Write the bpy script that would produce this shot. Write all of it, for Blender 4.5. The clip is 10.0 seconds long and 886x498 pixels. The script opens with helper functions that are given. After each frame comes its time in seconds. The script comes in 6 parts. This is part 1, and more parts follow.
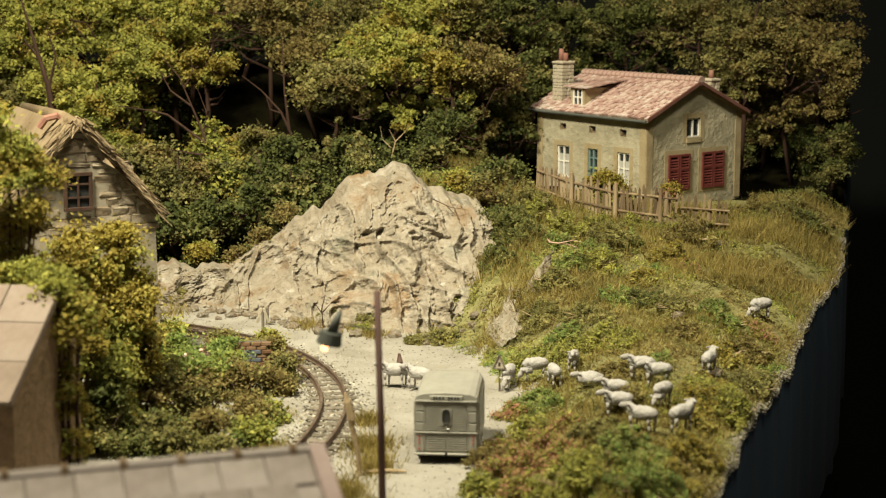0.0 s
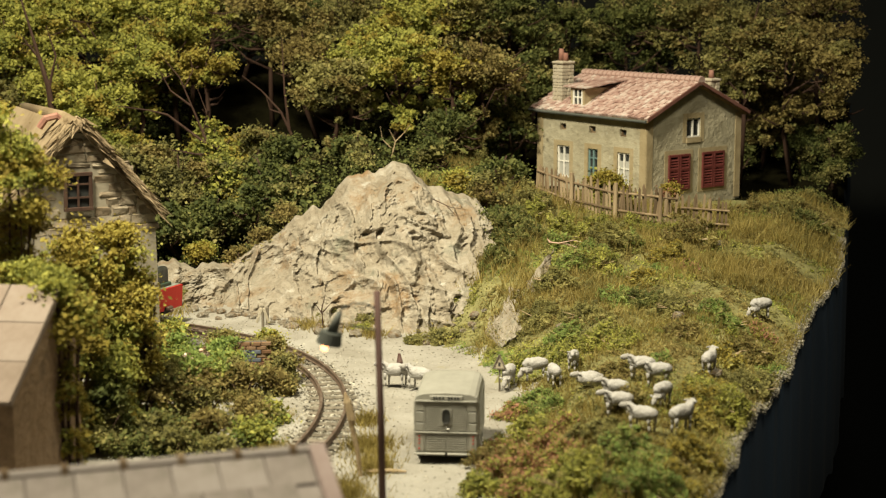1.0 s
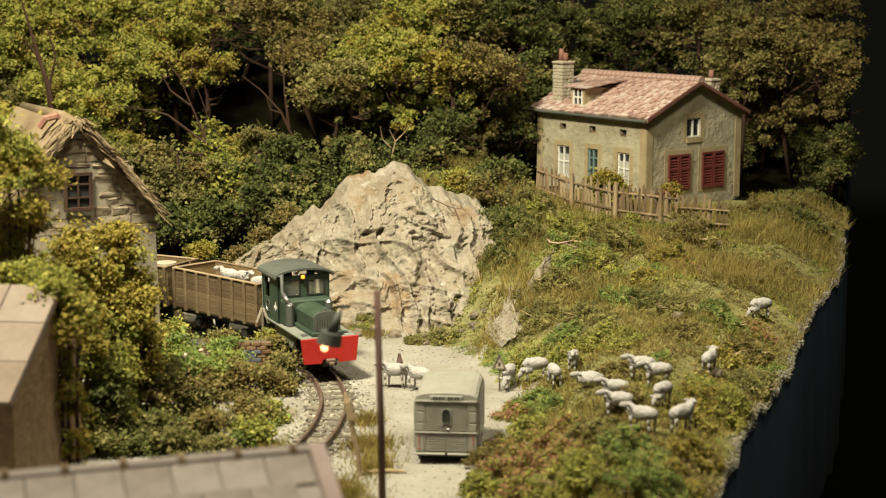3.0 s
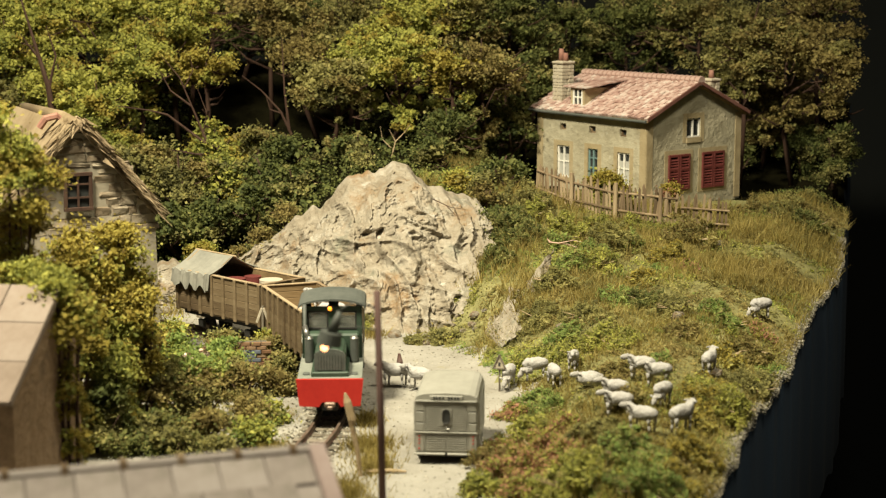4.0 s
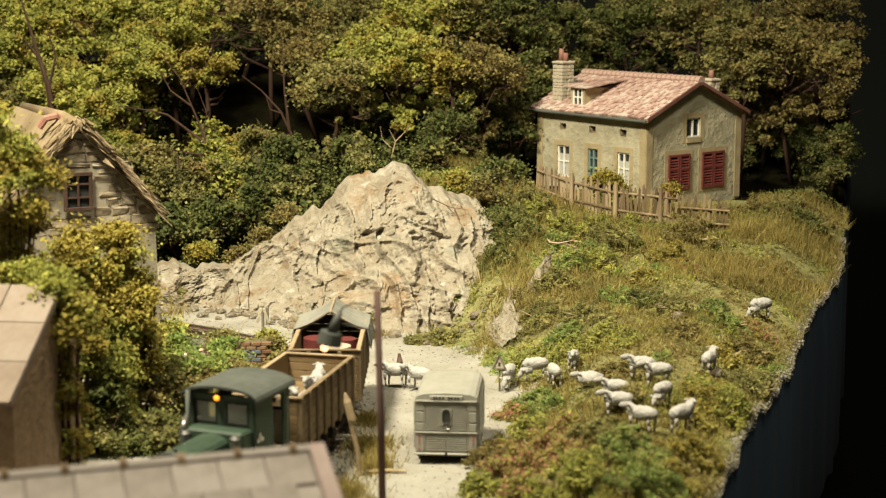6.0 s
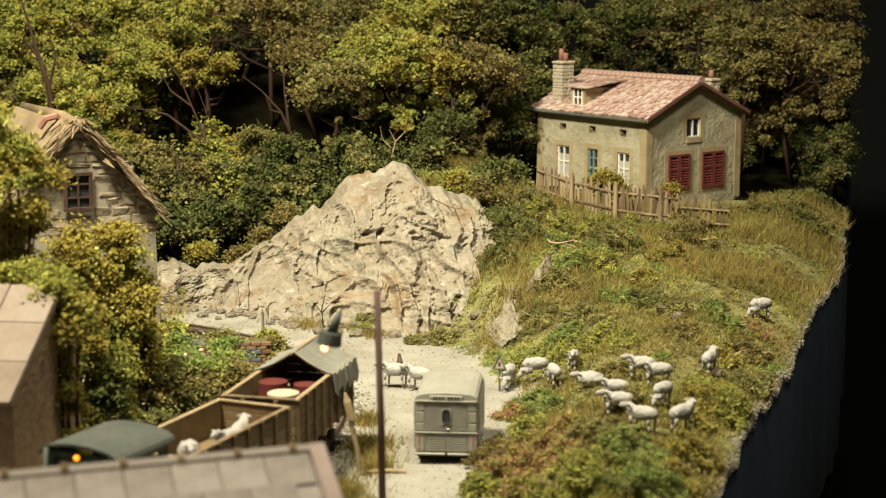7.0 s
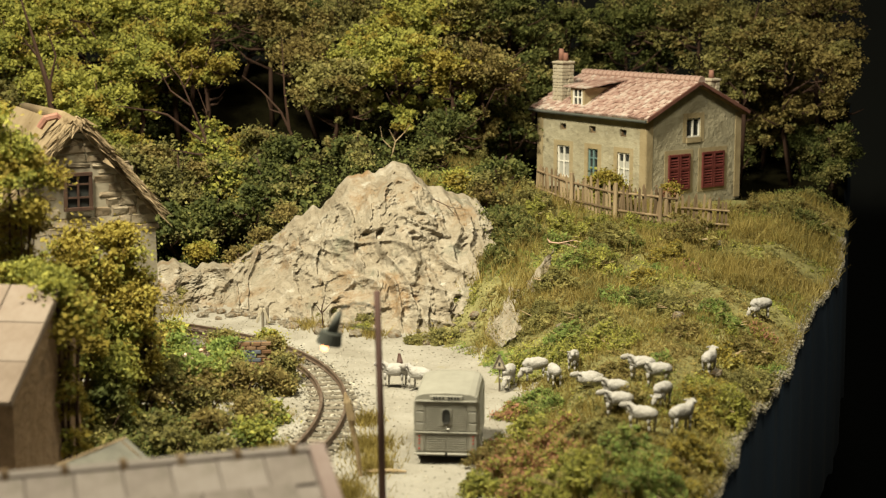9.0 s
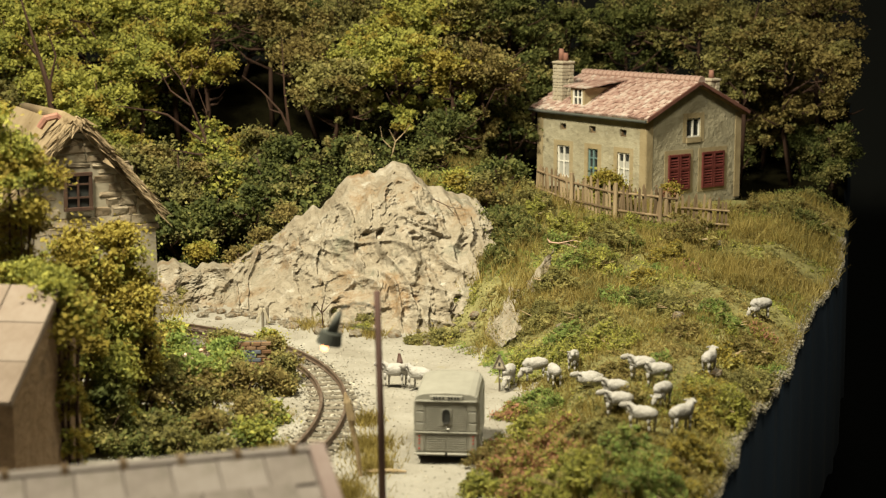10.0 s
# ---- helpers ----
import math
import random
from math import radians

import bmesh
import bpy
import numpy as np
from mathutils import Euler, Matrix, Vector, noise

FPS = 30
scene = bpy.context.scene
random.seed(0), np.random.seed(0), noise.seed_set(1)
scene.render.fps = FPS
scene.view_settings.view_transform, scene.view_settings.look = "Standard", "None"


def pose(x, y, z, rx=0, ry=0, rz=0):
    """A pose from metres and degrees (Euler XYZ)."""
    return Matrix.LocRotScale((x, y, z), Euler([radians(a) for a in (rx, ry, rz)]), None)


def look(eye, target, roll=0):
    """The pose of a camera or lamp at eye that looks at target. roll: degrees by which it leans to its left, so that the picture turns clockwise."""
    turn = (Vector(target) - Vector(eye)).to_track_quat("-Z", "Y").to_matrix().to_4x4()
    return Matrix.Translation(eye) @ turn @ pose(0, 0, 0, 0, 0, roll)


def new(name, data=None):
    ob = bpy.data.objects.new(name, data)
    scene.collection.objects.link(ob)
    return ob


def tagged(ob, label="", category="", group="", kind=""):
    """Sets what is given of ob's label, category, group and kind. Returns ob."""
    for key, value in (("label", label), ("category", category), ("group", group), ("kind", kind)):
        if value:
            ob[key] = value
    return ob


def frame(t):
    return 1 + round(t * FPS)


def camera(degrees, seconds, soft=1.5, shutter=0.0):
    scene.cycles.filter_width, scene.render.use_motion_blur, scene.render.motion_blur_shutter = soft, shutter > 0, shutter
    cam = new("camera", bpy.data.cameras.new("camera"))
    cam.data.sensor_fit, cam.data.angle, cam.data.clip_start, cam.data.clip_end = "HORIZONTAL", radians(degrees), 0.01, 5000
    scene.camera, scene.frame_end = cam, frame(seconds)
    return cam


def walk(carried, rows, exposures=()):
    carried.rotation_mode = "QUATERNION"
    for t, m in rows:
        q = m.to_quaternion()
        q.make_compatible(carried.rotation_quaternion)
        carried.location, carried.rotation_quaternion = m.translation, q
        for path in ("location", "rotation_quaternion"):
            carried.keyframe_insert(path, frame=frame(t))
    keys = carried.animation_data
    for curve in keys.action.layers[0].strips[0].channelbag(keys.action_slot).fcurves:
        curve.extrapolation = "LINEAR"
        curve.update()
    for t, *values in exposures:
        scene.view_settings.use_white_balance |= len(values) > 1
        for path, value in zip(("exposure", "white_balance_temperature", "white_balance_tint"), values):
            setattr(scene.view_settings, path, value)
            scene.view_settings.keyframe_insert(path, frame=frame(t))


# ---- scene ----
# A model railway at 1:87. All lengths below are in metres of the full-size place; S turns them into metres of the model.
S = 1 / 87.0
FOCUS = 63.0

cam = camera(29.72, 10.0, soft=1.15)
CAM_POSE = pose(0, 0, 13.33 * S, 90 - 9.49, 0, 0)
walk(cam, [(0.0, CAM_POSE), (10.0, CAM_POSE)], [(0.0, 0.0), (2.7, 0.0), (4.2, 0.16), (5.6, 0.19), (7.0, 0.14), (7.7, 0.05), (10.0, 0.04)])
cam.data.dof.use_dof = True
cam.data.dof.focus_distance = FOCUS * S
cam.data.dof.aperture_fstop = 28.0

# ---- light: the lamps over the layout, and a dim hall ----
world = bpy.data.worlds.new("hall")
scene.world = world
world.use_nodes = True
world.node_tree.nodes["Background"].inputs[0].default_value = (1.0, 0.86, 0.66, 1)
world.node_tree.nodes["Background"].inputs[1].default_value = 0.062


def lamp(name, eye, target, size, watts, colour, beam):
    data = bpy.data.lights.new(name, "AREA")
    data.shape, data.size, data.energy, data.color, data.spread = "DISK", size * S, watts, colour, radians(beam)
    ob = new(name, data)
    ob.matrix_basis = look(Vector(eye) * S, Vector(target) * S)
    return ob


lamp("layout_lamp", (-19, 33, 53), (-6, 64, 5), 9, 4.15, (1.0, 0.91, 0.66), 105)
lamp("layout_lamp", (11, 35, 54), (2, 60, 2), 8, 0.95, (1.0, 0.91, 0.66), 105)


# ---- materials ----
def rgb(c):
    return (*c, 1.0)


def material(name, colours, rough=0.85, metal=0.0, grain=6.0, fine=60.0, bump=0.3, spots=None, island=0.0, obj=0.0,
             stretch=(1, 1, 1), depth=0.02, through_light=0.0):
    """A procedural surface: colours mixed by two noises at full-size scale, relief, and changes from piece to piece."""
    mat = bpy.data.materials.new(name)
    mat.use_nodes = True
    nt = mat.node_tree
    n, ln = nt.nodes, nt.links
    bsdf = n["Principled BSDF"]
    bsdf.inputs["Roughness"].default_value = rough
    bsdf.inputs["Metallic"].default_value = metal
    bsdf.inputs["Specular IOR Level"].default_value = 0.3
    tc = n.new("ShaderNodeTexCoord")
    mp = n.new("ShaderNodeMapping")
    mp.inputs["Scale"].default_value = [87.0 * k for k in stretch]
    ln.new(tc.outputs["Object"], mp.inputs[0])
    big = n.new("ShaderNodeTexNoise")
    big.inputs["Scale"].default_value = grain * 0.1
    big.inputs["Detail"].default_value = 6
    big.inputs["Roughness"].default_value = 0.62
    small = n.new("ShaderNodeTexNoise")
    small.inputs["Scale"].default_value = fine * 0.1
    small.inputs["Detail"].default_value = 4
    small.inputs["Roughness"].default_value = 0.7
    for tex in (big, small):
        ln.new(mp.outputs[0], tex.inputs["Vector"])
    add = n.new("ShaderNodeMath")
    add.operation = "MULTIPLY_ADD"
    ln.new(small.outputs[0], add.inputs[0])
    add.inputs[1].default_value = 0.45
    ln.new(big.outputs[0], add.inputs[2])
    total = add
    if island or obj:
        src = n.new("ShaderNodeNewGeometry") if island else n.new("ShaderNodeObjectInfo")
        sock = src.outputs["Random Per Island"] if island else src.outputs["Random"]
        mix = n.new("ShaderNodeMath")
        mix.operation = "MULTIPLY_ADD"
        ln.new(sock, mix.inputs[0])
        mix.inputs[1].default_value = island or obj
        ln.new(add.outputs[0], mix.inputs[2])
        sub = n.new("ShaderNodeMath")
        sub.operation = "SUBTRACT"
        ln.new(mix.outputs[0], sub.inputs[0])
        sub.inputs[1].default_value = (island or obj) * 0.5
        total = sub
    ramp = n.new("ShaderNodeValToRGB")
    els = ramp.color_ramp.elements
    lo, hi = 0.42, 1.02
    els[0].position, els[0].color = lo, rgb(colours[0])
    els[1].position, els[1].color = hi, rgb(colours[-1])
    for k, c in enumerate(colours[1:-1]):
        e = els.new(lo + (hi - lo) * (k + 1) / (len(colours) - 1))
        e.color = rgb(c)
    ln.new(total.outputs[0], ramp.inputs[0])
    out = ramp.outputs[0]
    for turn, (tint, size, start) in enumerate(spots or ()):
        stain = n.new("ShaderNodeTexNoise")
        stain.noise_dimensions = "4D"
        stain.inputs["W"].default_value = 3.7 * turn
        stain.inputs["Scale"].default_value = size * 0.1
        stain.inputs["Detail"].default_value = 8
        stain.inputs["Roughness"].default_value = 0.7
        ln.new(mp.outputs[0], stain.inputs["Vector"])
        sr = n.new("ShaderNodeValToRGB")
        sr.color_ramp.elements[0].position, sr.color_ramp.elements[1].position = start, start + 0.12
        ln.new(stain.outputs[0], sr.inputs[0])
        mx = n.new("ShaderNodeMix")
        mx.data_type = "RGBA"
        ln.new(sr.outputs[0], mx.inputs["Factor"])
        ln.new(out, mx.inputs["A"])
        mx.inputs["B"].default_value = rgb(tint)
        out = mx.outputs["Result"]
    ln.new(out, bsdf.inputs["Base Color"])
    if bump:
        bp = n.new("ShaderNodeBump")
        bp.inputs["Strength"].default_value = bump
        bp.inputs["Distance"].default_value = depth * S
        ln.new(add.outputs[0], bp.inputs["Height"])
        ln.new(bp.outputs[0], bsdf.inputs["Normal"])
    if through_light:
        tr = n.new("ShaderNodeBsdfTranslucent")
        ln.new(out, tr.inputs[0])
        ms = n.new("ShaderNodeMixShader")
        ms.inputs[0].default_value = through_light
        ln.new(bsdf.outputs[0], ms.inputs[1])
        ln.new(tr.outputs[0], ms.inputs[2])
        ln.new(ms.outputs[0], n["Material Output"].inputs[0])
    return mat


def glow(name, colour, strength):
    mat = bpy.data.materials.new(name)
    mat.use_nodes = True
    b = mat.node_tree.nodes["Principled BSDF"]
    b.inputs["Base Color"].default_value = rgb(colour)
    b.inputs["Emission Color"].default_value = rgb(colour)
    b.inputs["Emission Strength"].default_value = strength
    return mat


def leaf_mat(name, colours, patch=5.0):
    return material(name, colours, rough=0.8, grain=patch, fine=30, bump=0, island=0.36, through_light=0.42)


M_SOIL = material("soil", [(0.075, 0.068, 0.027), (0.140, 0.128, 0.048), (0.205, 0.195, 0.078), (0.280, 0.255, 0.120)], grain=4, fine=40, bump=0.8, depth=0.15)
M_YARD = material("pale_gravel", [(0.178, 0.160, 0.127), (0.246, 0.228, 0.192), (0.300, 0.283, 0.246), (0.340, 0.324, 0.288)], grain=5, fine=90, bump=0.6, depth=0.06,
                  spots=[((0.25, 0.225, 0.14), 9, 0.60)])
M_ROCK = material("pale_rock", [(0.152, 0.117, 0.080), (0.230, 0.195, 0.143), (0.293, 0.258, 0.202), (0.358, 0.330, 0.278)], grain=9, fine=45, bump=1.0, depth=0.24,
                  spots=[((0.215, 0.142, 0.076), 5, 0.53), ((0.160, 0.158, 0.118), 6, 0.56), ((0.42, 0.395, 0.34), 12, 0.56)])
M_BALLAST = material("ballast", [(0.112, 0.104, 0.080), (0.272, 0.248, 0.200), (0.440, 0.408, 0.336)], grain=14, fine=60, bump=0.4, island=0.5)
M_SLEEPER = material("weathered_sleeper", [(0.07, 0.06, 0.045), (0.14, 0.12, 0.09), (0.22, 0.19, 0.15)], grain=12, fine=80, stretch=(0.3, 3, 3), obj=0.3)
M_RAIL = material("rusty_rail", [(0.10, 0.07, 0.05), (0.17, 0.12, 0.09), (0.26, 0.21, 0.17)], rough=0.5, metal=0.5, grain=20, fine=90, bump=0.1)
M_RENDER = material("grey_render", [(0.225, 0.198, 0.132), (0.318, 0.286, 0.200), (0.390, 0.354, 0.254), (0.455, 0.410, 0.300)], grain=6, fine=26, bump=1.0, depth=0.16,
                    spots=[((0.27, 0.21, 0.115), 7, 0.57), ((0.46, 0.43, 0.35), 16, 0.60)])
M_OCHRE = material("ochre_trim", [(0.24, 0.185, 0.10), (0.33, 0.265, 0.155), (0.40, 0.33, 0.215)], grain=7, fine=40, bump=0.6, depth=0.08)
M_TILE = material("clay_tile", [(0.25, 0.148, 0.124), (0.37, 0.24, 0.205), (0.46, 0.335, 0.292), (0.53, 0.46, 0.41)], grain=5, fine=40, bump=0.4, island=0.42,
                  spots=[((0.47, 0.39, 0.29), 8, 0.60)])
M_CLAY = material("red_clay", [(0.1842, 0.0727, 0.0567), (0.2601, 0.1308, 0.0972), (0.2983, 0.1817, 0.1377)], grain=10)
M_CHIMNEY = material("pale_stone", [(0.288, 0.245, 0.180), (0.418, 0.367, 0.281), (0.490, 0.439, 0.353)], grain=14, fine=70, bump=0.8, depth=0.06)
M_WHITE = material("white_paint", [(0.55, 0.53, 0.47), (0.74, 0.72, 0.66), (0.82, 0.80, 0.75)], grain=12, rough=0.6, bump=0.15)
M_BLUE = material("blue_paint", [(0.085, 0.150, 0.155), (0.140, 0.225, 0.225), (0.200, 0.290, 0.285)], grain=12, rough=0.6, bump=0.15)
M_CLAYEDGE = material("red_brown_verge", [(0.08, 0.032, 0.026), (0.15, 0.065, 0.05), (0.21, 0.11, 0.09)], grain=12)
M_CURTAINNET = material("net_curtain", [(0.30, 0.30, 0.27), (0.45, 0.44, 0.40)], grain=14, fine=60, stretch=(5, 5, 0.5))
M_SHUTTER = material("dark_red_paint", [(0.075, 0.019, 0.017), (0.125, 0.03, 0.027), (0.17, 0.048, 0.042)], grain=10, rough=0.55, bump=0.2)
M_PANE = material("dark_window_glass", [(0.02, 0.022, 0.022), (0.04, 0.042, 0.04)], rough=0.12, grain=4, bump=0)
M_DARKWOOD = material("brown_wood", [(0.10, 0.065, 0.035), (0.17, 0.115, 0.065), (0.25, 0.18, 0.11)], grain=10, fine=70, stretch=(2, 2, 0.4), obj=0.4)
M_FENCE = material("weathered_fence_wood", [(0.095, 0.065, 0.037), (0.195, 0.138, 0.083), (0.33, 0.25, 0.155)], grain=10, fine=70, stretch=(3, 3, 0.5), obj=0.55)
M_BARK = material("bark", [(0.0240, 0.0117, 0.0072), (0.0480, 0.0247, 0.0163), (0.0750, 0.0449, 0.0292)], grain=12, fine=70, stretch=(2, 2, 0.4), bump=0.6)
M_TWIG = material("dry_twig", [(0.20, 0.14, 0.08), (0.36, 0.27, 0.16), (0.48, 0.38, 0.24)], grain=12)
M_STONE = material("rubble_stone", [(0.1270, 0.0929, 0.0574), (0.1851, 0.1440, 0.0971), (0.2341, 0.1951, 0.1409), (0.2731, 0.2326, 0.1717)], grain=8, fine=50, bump=0.8, depth=0.08, obj=0.5)
M_PLASTER = material("grey_plaster", [(0.175, 0.155, 0.114), (0.244, 0.215, 0.162), (0.291, 0.258, 0.198)], grain=5, fine=40, bump=0.5, depth=0.06)
M_THATCH = material("dry_thatch", [(0.0918, 0.0612, 0.0323), (0.1836, 0.1350, 0.0779), (0.2691, 0.2079, 0.1292)], grain=6, fine=60, island=0.6, bump=0)
M_SLATE = material("grey_roof_slab", [(0.2343, 0.1996, 0.1826), (0.3117, 0.2720, 0.2479), (0.3643, 0.3234, 0.3020)], grain=6, fine=50, bump=0.4, obj=0.25, spots=[((0.20, 0.185, 0.15), 8, 0.58)])
M_VERGE = material("pinkish_mortar", [(0.26, 0.19, 0.175), (0.35, 0.27, 0.25), (0.41, 0.335, 0.315)], grain=8, fine=50, bump=0.5)
M_PALEROOF = material("pale_orange_slab", [(0.180, 0.138, 0.108), (0.228, 0.180, 0.146), (0.262, 0.216, 0.182)], grain=6, fine=50, bump=0.3, obj=0.3)
M_VAN = material("grey_van_paint", [(0.222, 0.215, 0.184), (0.295, 0.286, 0.246), (0.348, 0.338, 0.296)], rough=0.5, grain=4, fine=30, bump=0.06)
M_VANDARK = material("van_rubber", [(0.02, 0.02, 0.018), (0.05, 0.045, 0.04)], rough=0.7, grain=8)
M_CHROME = material("dull_metal", [(0.270, 0.264, 0.246), (0.360, 0.354, 0.336)], rough=0.35, metal=0.8, grain=8, bump=0.05)
M_REDGLASS = material("red_lens", [(0.35, 0.02, 0.02), (0.5, 0.04, 0.03)], rough=0.2, grain=8, bump=0)
M_BAR = material("dark_lettering", [(0.03, 0.03, 0.03), (0.06, 0.06, 0.055)], grain=8, bump=0)
M_WOOL = material("white_wool", [(0.270, 0.250, 0.225), (0.375, 0.360, 0.342), (0.450, 0.440, 0.430)], grain=14, fine=45, bump=1.0, depth=0.13, rough=0.95)
M_GREEN = material("dark_green_paint", [(0.0242, 0.0430, 0.0274), (0.0396, 0.0645, 0.0431), (0.0605, 0.0860, 0.0588)], rough=0.5, grain=5, fine=40, bump=0.1)
M_ROOFGREY = material("dark_grey_roof", [(0.055, 0.062, 0.055), (0.085, 0.092, 0.082), (0.12, 0.125, 0.112)], rough=0.6, grain=5, fine=40, bump=0.1)
M_RED = material("bright_red_paint", [(0.3400, 0.0153, 0.0127), (0.4420, 0.0255, 0.0187), (0.4930, 0.0382, 0.0255)], rough=0.5, grain=6, bump=0.08)
M_DECK = material("worn_grey_deck", [(0.132, 0.144, 0.120), (0.204, 0.216, 0.186), (0.270, 0.276, 0.240)], rough=0.6, grain=8)
M_BLACK = material("sooty_black", [(0.012, 0.012, 0.011), (0.03, 0.028, 0.025)], rough=0.7, grain=8)
M_PLANK = material("brown_wagon_plank", [(0.0857, 0.0571, 0.0300), (0.1442, 0.1030, 0.0566), (0.2027, 0.1530, 0.0912)], grain=8, fine=70, stretch=(0.5, 3, 3), obj=0.35)
M_INNER = material("ochre_wagon_plank", [(0.120, 0.078, 0.036), (0.185, 0.124, 0.060), (0.245, 0.172, 0.092)], grain=8, fine=70, stretch=(3, 0.6, 3), obj=0.3)
M_TARP = material("grey_tarpaulin", [(0.119, 0.119, 0.102), (0.187, 0.183, 0.157), (0.246, 0.238, 0.204)], grain=5, fine=50, bump=0.4, rough=0.9)
M_FASCIA = material("dark_blue_fascia", [(0.0018, 0.0075, 0.017), (0.006, 0.014, 0.026)], grain=1, fine=3, bump=0, rough=1.0)
M_CURTAIN = material("black_curtain", [(0.002, 0.0028, 0.0025), (0.004, 0.005, 0.0045)], grain=1, fine=3, bump=0, rough=1.0)
M_BRICK = material("old_brick", [(0.120, 0.060, 0.030), (0.192, 0.108, 0.060), (0.252, 0.168, 0.102)], grain=14, fine=60, obj=0.5, bump=0.5)
M_BRICKBLUE = material("blue_grey_brick", [(0.070, 0.084, 0.112), (0.126, 0.140, 0.175)], grain=14, obj=0.3)
M_LEAF_YG = leaf_mat("yellow_green_leaf", [(0.0865, 0.1072, 0.0270), (0.2148, 0.2284, 0.0510), (0.3878, 0.3807, 0.0809), (0.5738, 0.5499, 0.1376)])
M_LEAF_OL = leaf_mat("olive_leaf", [(0.0642, 0.0642, 0.0261), (0.1616, 0.1541, 0.0549), (0.2910, 0.2664, 0.0867), (0.4366, 0.3884, 0.1531)])
M_LEAF_DK = leaf_mat("dark_green_leaf", [(0.035, 0.046, 0.016), (0.085, 0.104, 0.029), (0.156, 0.168, 0.048), (0.239, 0.246, 0.075)])
M_LEAF_BR = leaf_mat("brown_green_leaf", [(0.0810, 0.0590, 0.0220), (0.1750, 0.1370, 0.0450), (0.2840, 0.2270, 0.0780), (0.4100, 0.3450, 0.1300)])
M_LEAF_GR = leaf_mat("fresh_green_leaf", [(0.080, 0.115, 0.035), (0.160, 0.225, 0.058), (0.275, 0.345, 0.088), (0.430, 0.455, 0.140)])
M_LEAF_OR = leaf_mat("golden_leaf", [(0.1244, 0.0880, 0.0204), (0.2488, 0.1945, 0.0344), (0.3723, 0.3055, 0.0600), (0.4558, 0.4228, 0.1213)])
M_LEAF_RD = leaf_mat("reddish_leaf", [(0.22, 0.10, 0.065), (0.40, 0.20, 0.125), (0.52, 0.32, 0.20)])
M_GRASS = leaf_mat("dry_grass", [(0.107, 0.086, 0.020), (0.236, 0.182, 0.048), (0.353, 0.282, 0.086), (0.449, 0.374, 0.144)])
M_MUD = material("brown_mud_plaster", [(0.1620, 0.1063, 0.0600), (0.2565, 0.1750, 0.1080), (0.3510, 0.2500, 0.1680)], grain=5, fine=40, bump=1.0, depth=0.2, spots=[((0.10, 0.07, 0.045), 7, 0.54)])
# Near-black ground: the shade under the trees is put into the colour.
M_WOODSHADE = material("wood_floor_shade", [(0.0029, 0.0029, 0.0014), (0.0072, 0.0067, 0.0034), (0.0120, 0.0108, 0.0048)], grain=5, fine=40, bump=0.5, depth=0.1)
M_WOODSHADE.node_tree.nodes["Principled BSDF"].inputs["Specular IOR Level"].default_value = 0.0
M_CLEAR = material("dusty_clear_glass", [(0.75, 0.78, 0.70), (0.85, 0.87, 0.80)], rough=0.12, grain=8, bump=0)
M_CLEAR.node_tree.nodes["Principled BSDF"].inputs["Transmission Weight"].default_value = 0.9
M_POST = material("reddish_post_wood", [(0.070, 0.038, 0.032), (0.119, 0.070, 0.059), (0.168, 0.112, 0.098)], grain=8, fine=60, stretch=(3, 3, 0.3))
M_PINKTWIG = material("pinkish_twig", [(0.40, 0.22, 0.16), (0.58, 0.38, 0.30), (0.70, 0.55, 0.45)], grain=12)
M_BLOSSOM = material("pale_blossom", [(0.50, 0.33, 0.24), (0.66, 0.50, 0.40), (0.74, 0.62, 0.52)], grain=12, bump=0, island=0.4)
M_BULB = glow("lit_bulb", (1.0, 0.42, 0.17), 4.6)
M_MARKER = glow("amber_marker", (1.0, 0.33, 0.02), 1.6)


# ---- building tools ----
def to_mesh(name, bm, mat, smooth=False):
    bmesh.ops.scale(bm, vec=(S, S, S), verts=bm.verts)
    me = bpy.data.meshes.new(name)
    bm.to_mesh(me)
    bm.free()
    if mat:
        me.materials.append(mat)
    if smooth:
        me.shade_smooth()
    return me


def part(name, bm, mat, parent, label="", smooth=False, at=None):
    """Links a bmesh as one mesh object under a thing or part."""
    ob = new(name, bm if isinstance(bm, bpy.types.Mesh) else to_mesh(name, bm, mat, smooth))
    ob.parent = parent
    if at is not None:
        ob.matrix_basis = spot(*at)
    return tagged(ob, label)


def spot(x, y, z, rx=0, ry=0, rz=0):
    return pose(x * S, y * S, z * S, rx, ry, rz)


def thing(name, at, label, category, group="", kind=""):
    """An Empty at a thing's base, which parents its parts."""
    ob = new(name)
    ob.empty_display_size = 0.2 * S
    ob.matrix_basis = spot(*at)
    return tagged(ob, label, category, group, kind)


def solid(name, bm, mat, at, label, category, group="", kind="", smooth=False):
    """A thing of one mesh."""
    ob = new(name, to_mesh(name, bm, mat, smooth))
    ob.matrix_basis = spot(*at)
    return tagged(ob, label, category, group, kind)


def box(bm, c, s, bevel=0.0, turn=None):
    """A block with centre c and size s, its edges rounded by bevel."""
    m = Matrix.Translation(c) @ (turn or Matrix()) @ Matrix.Diagonal((*s, 1))
    made = bmesh.ops.create_cube(bm, size=1, matrix=m)["verts"]
    if bevel:
        edges = list({e for v in made for e in v.link_edges})
        bmesh.ops.bevel(bm, geom=edges, offset=bevel, segments=1, affect="EDGES")
    return bm


def blocks(*items):
    bm = bmesh.new()
    for it in items:
        box(bm, *it)
    return bm


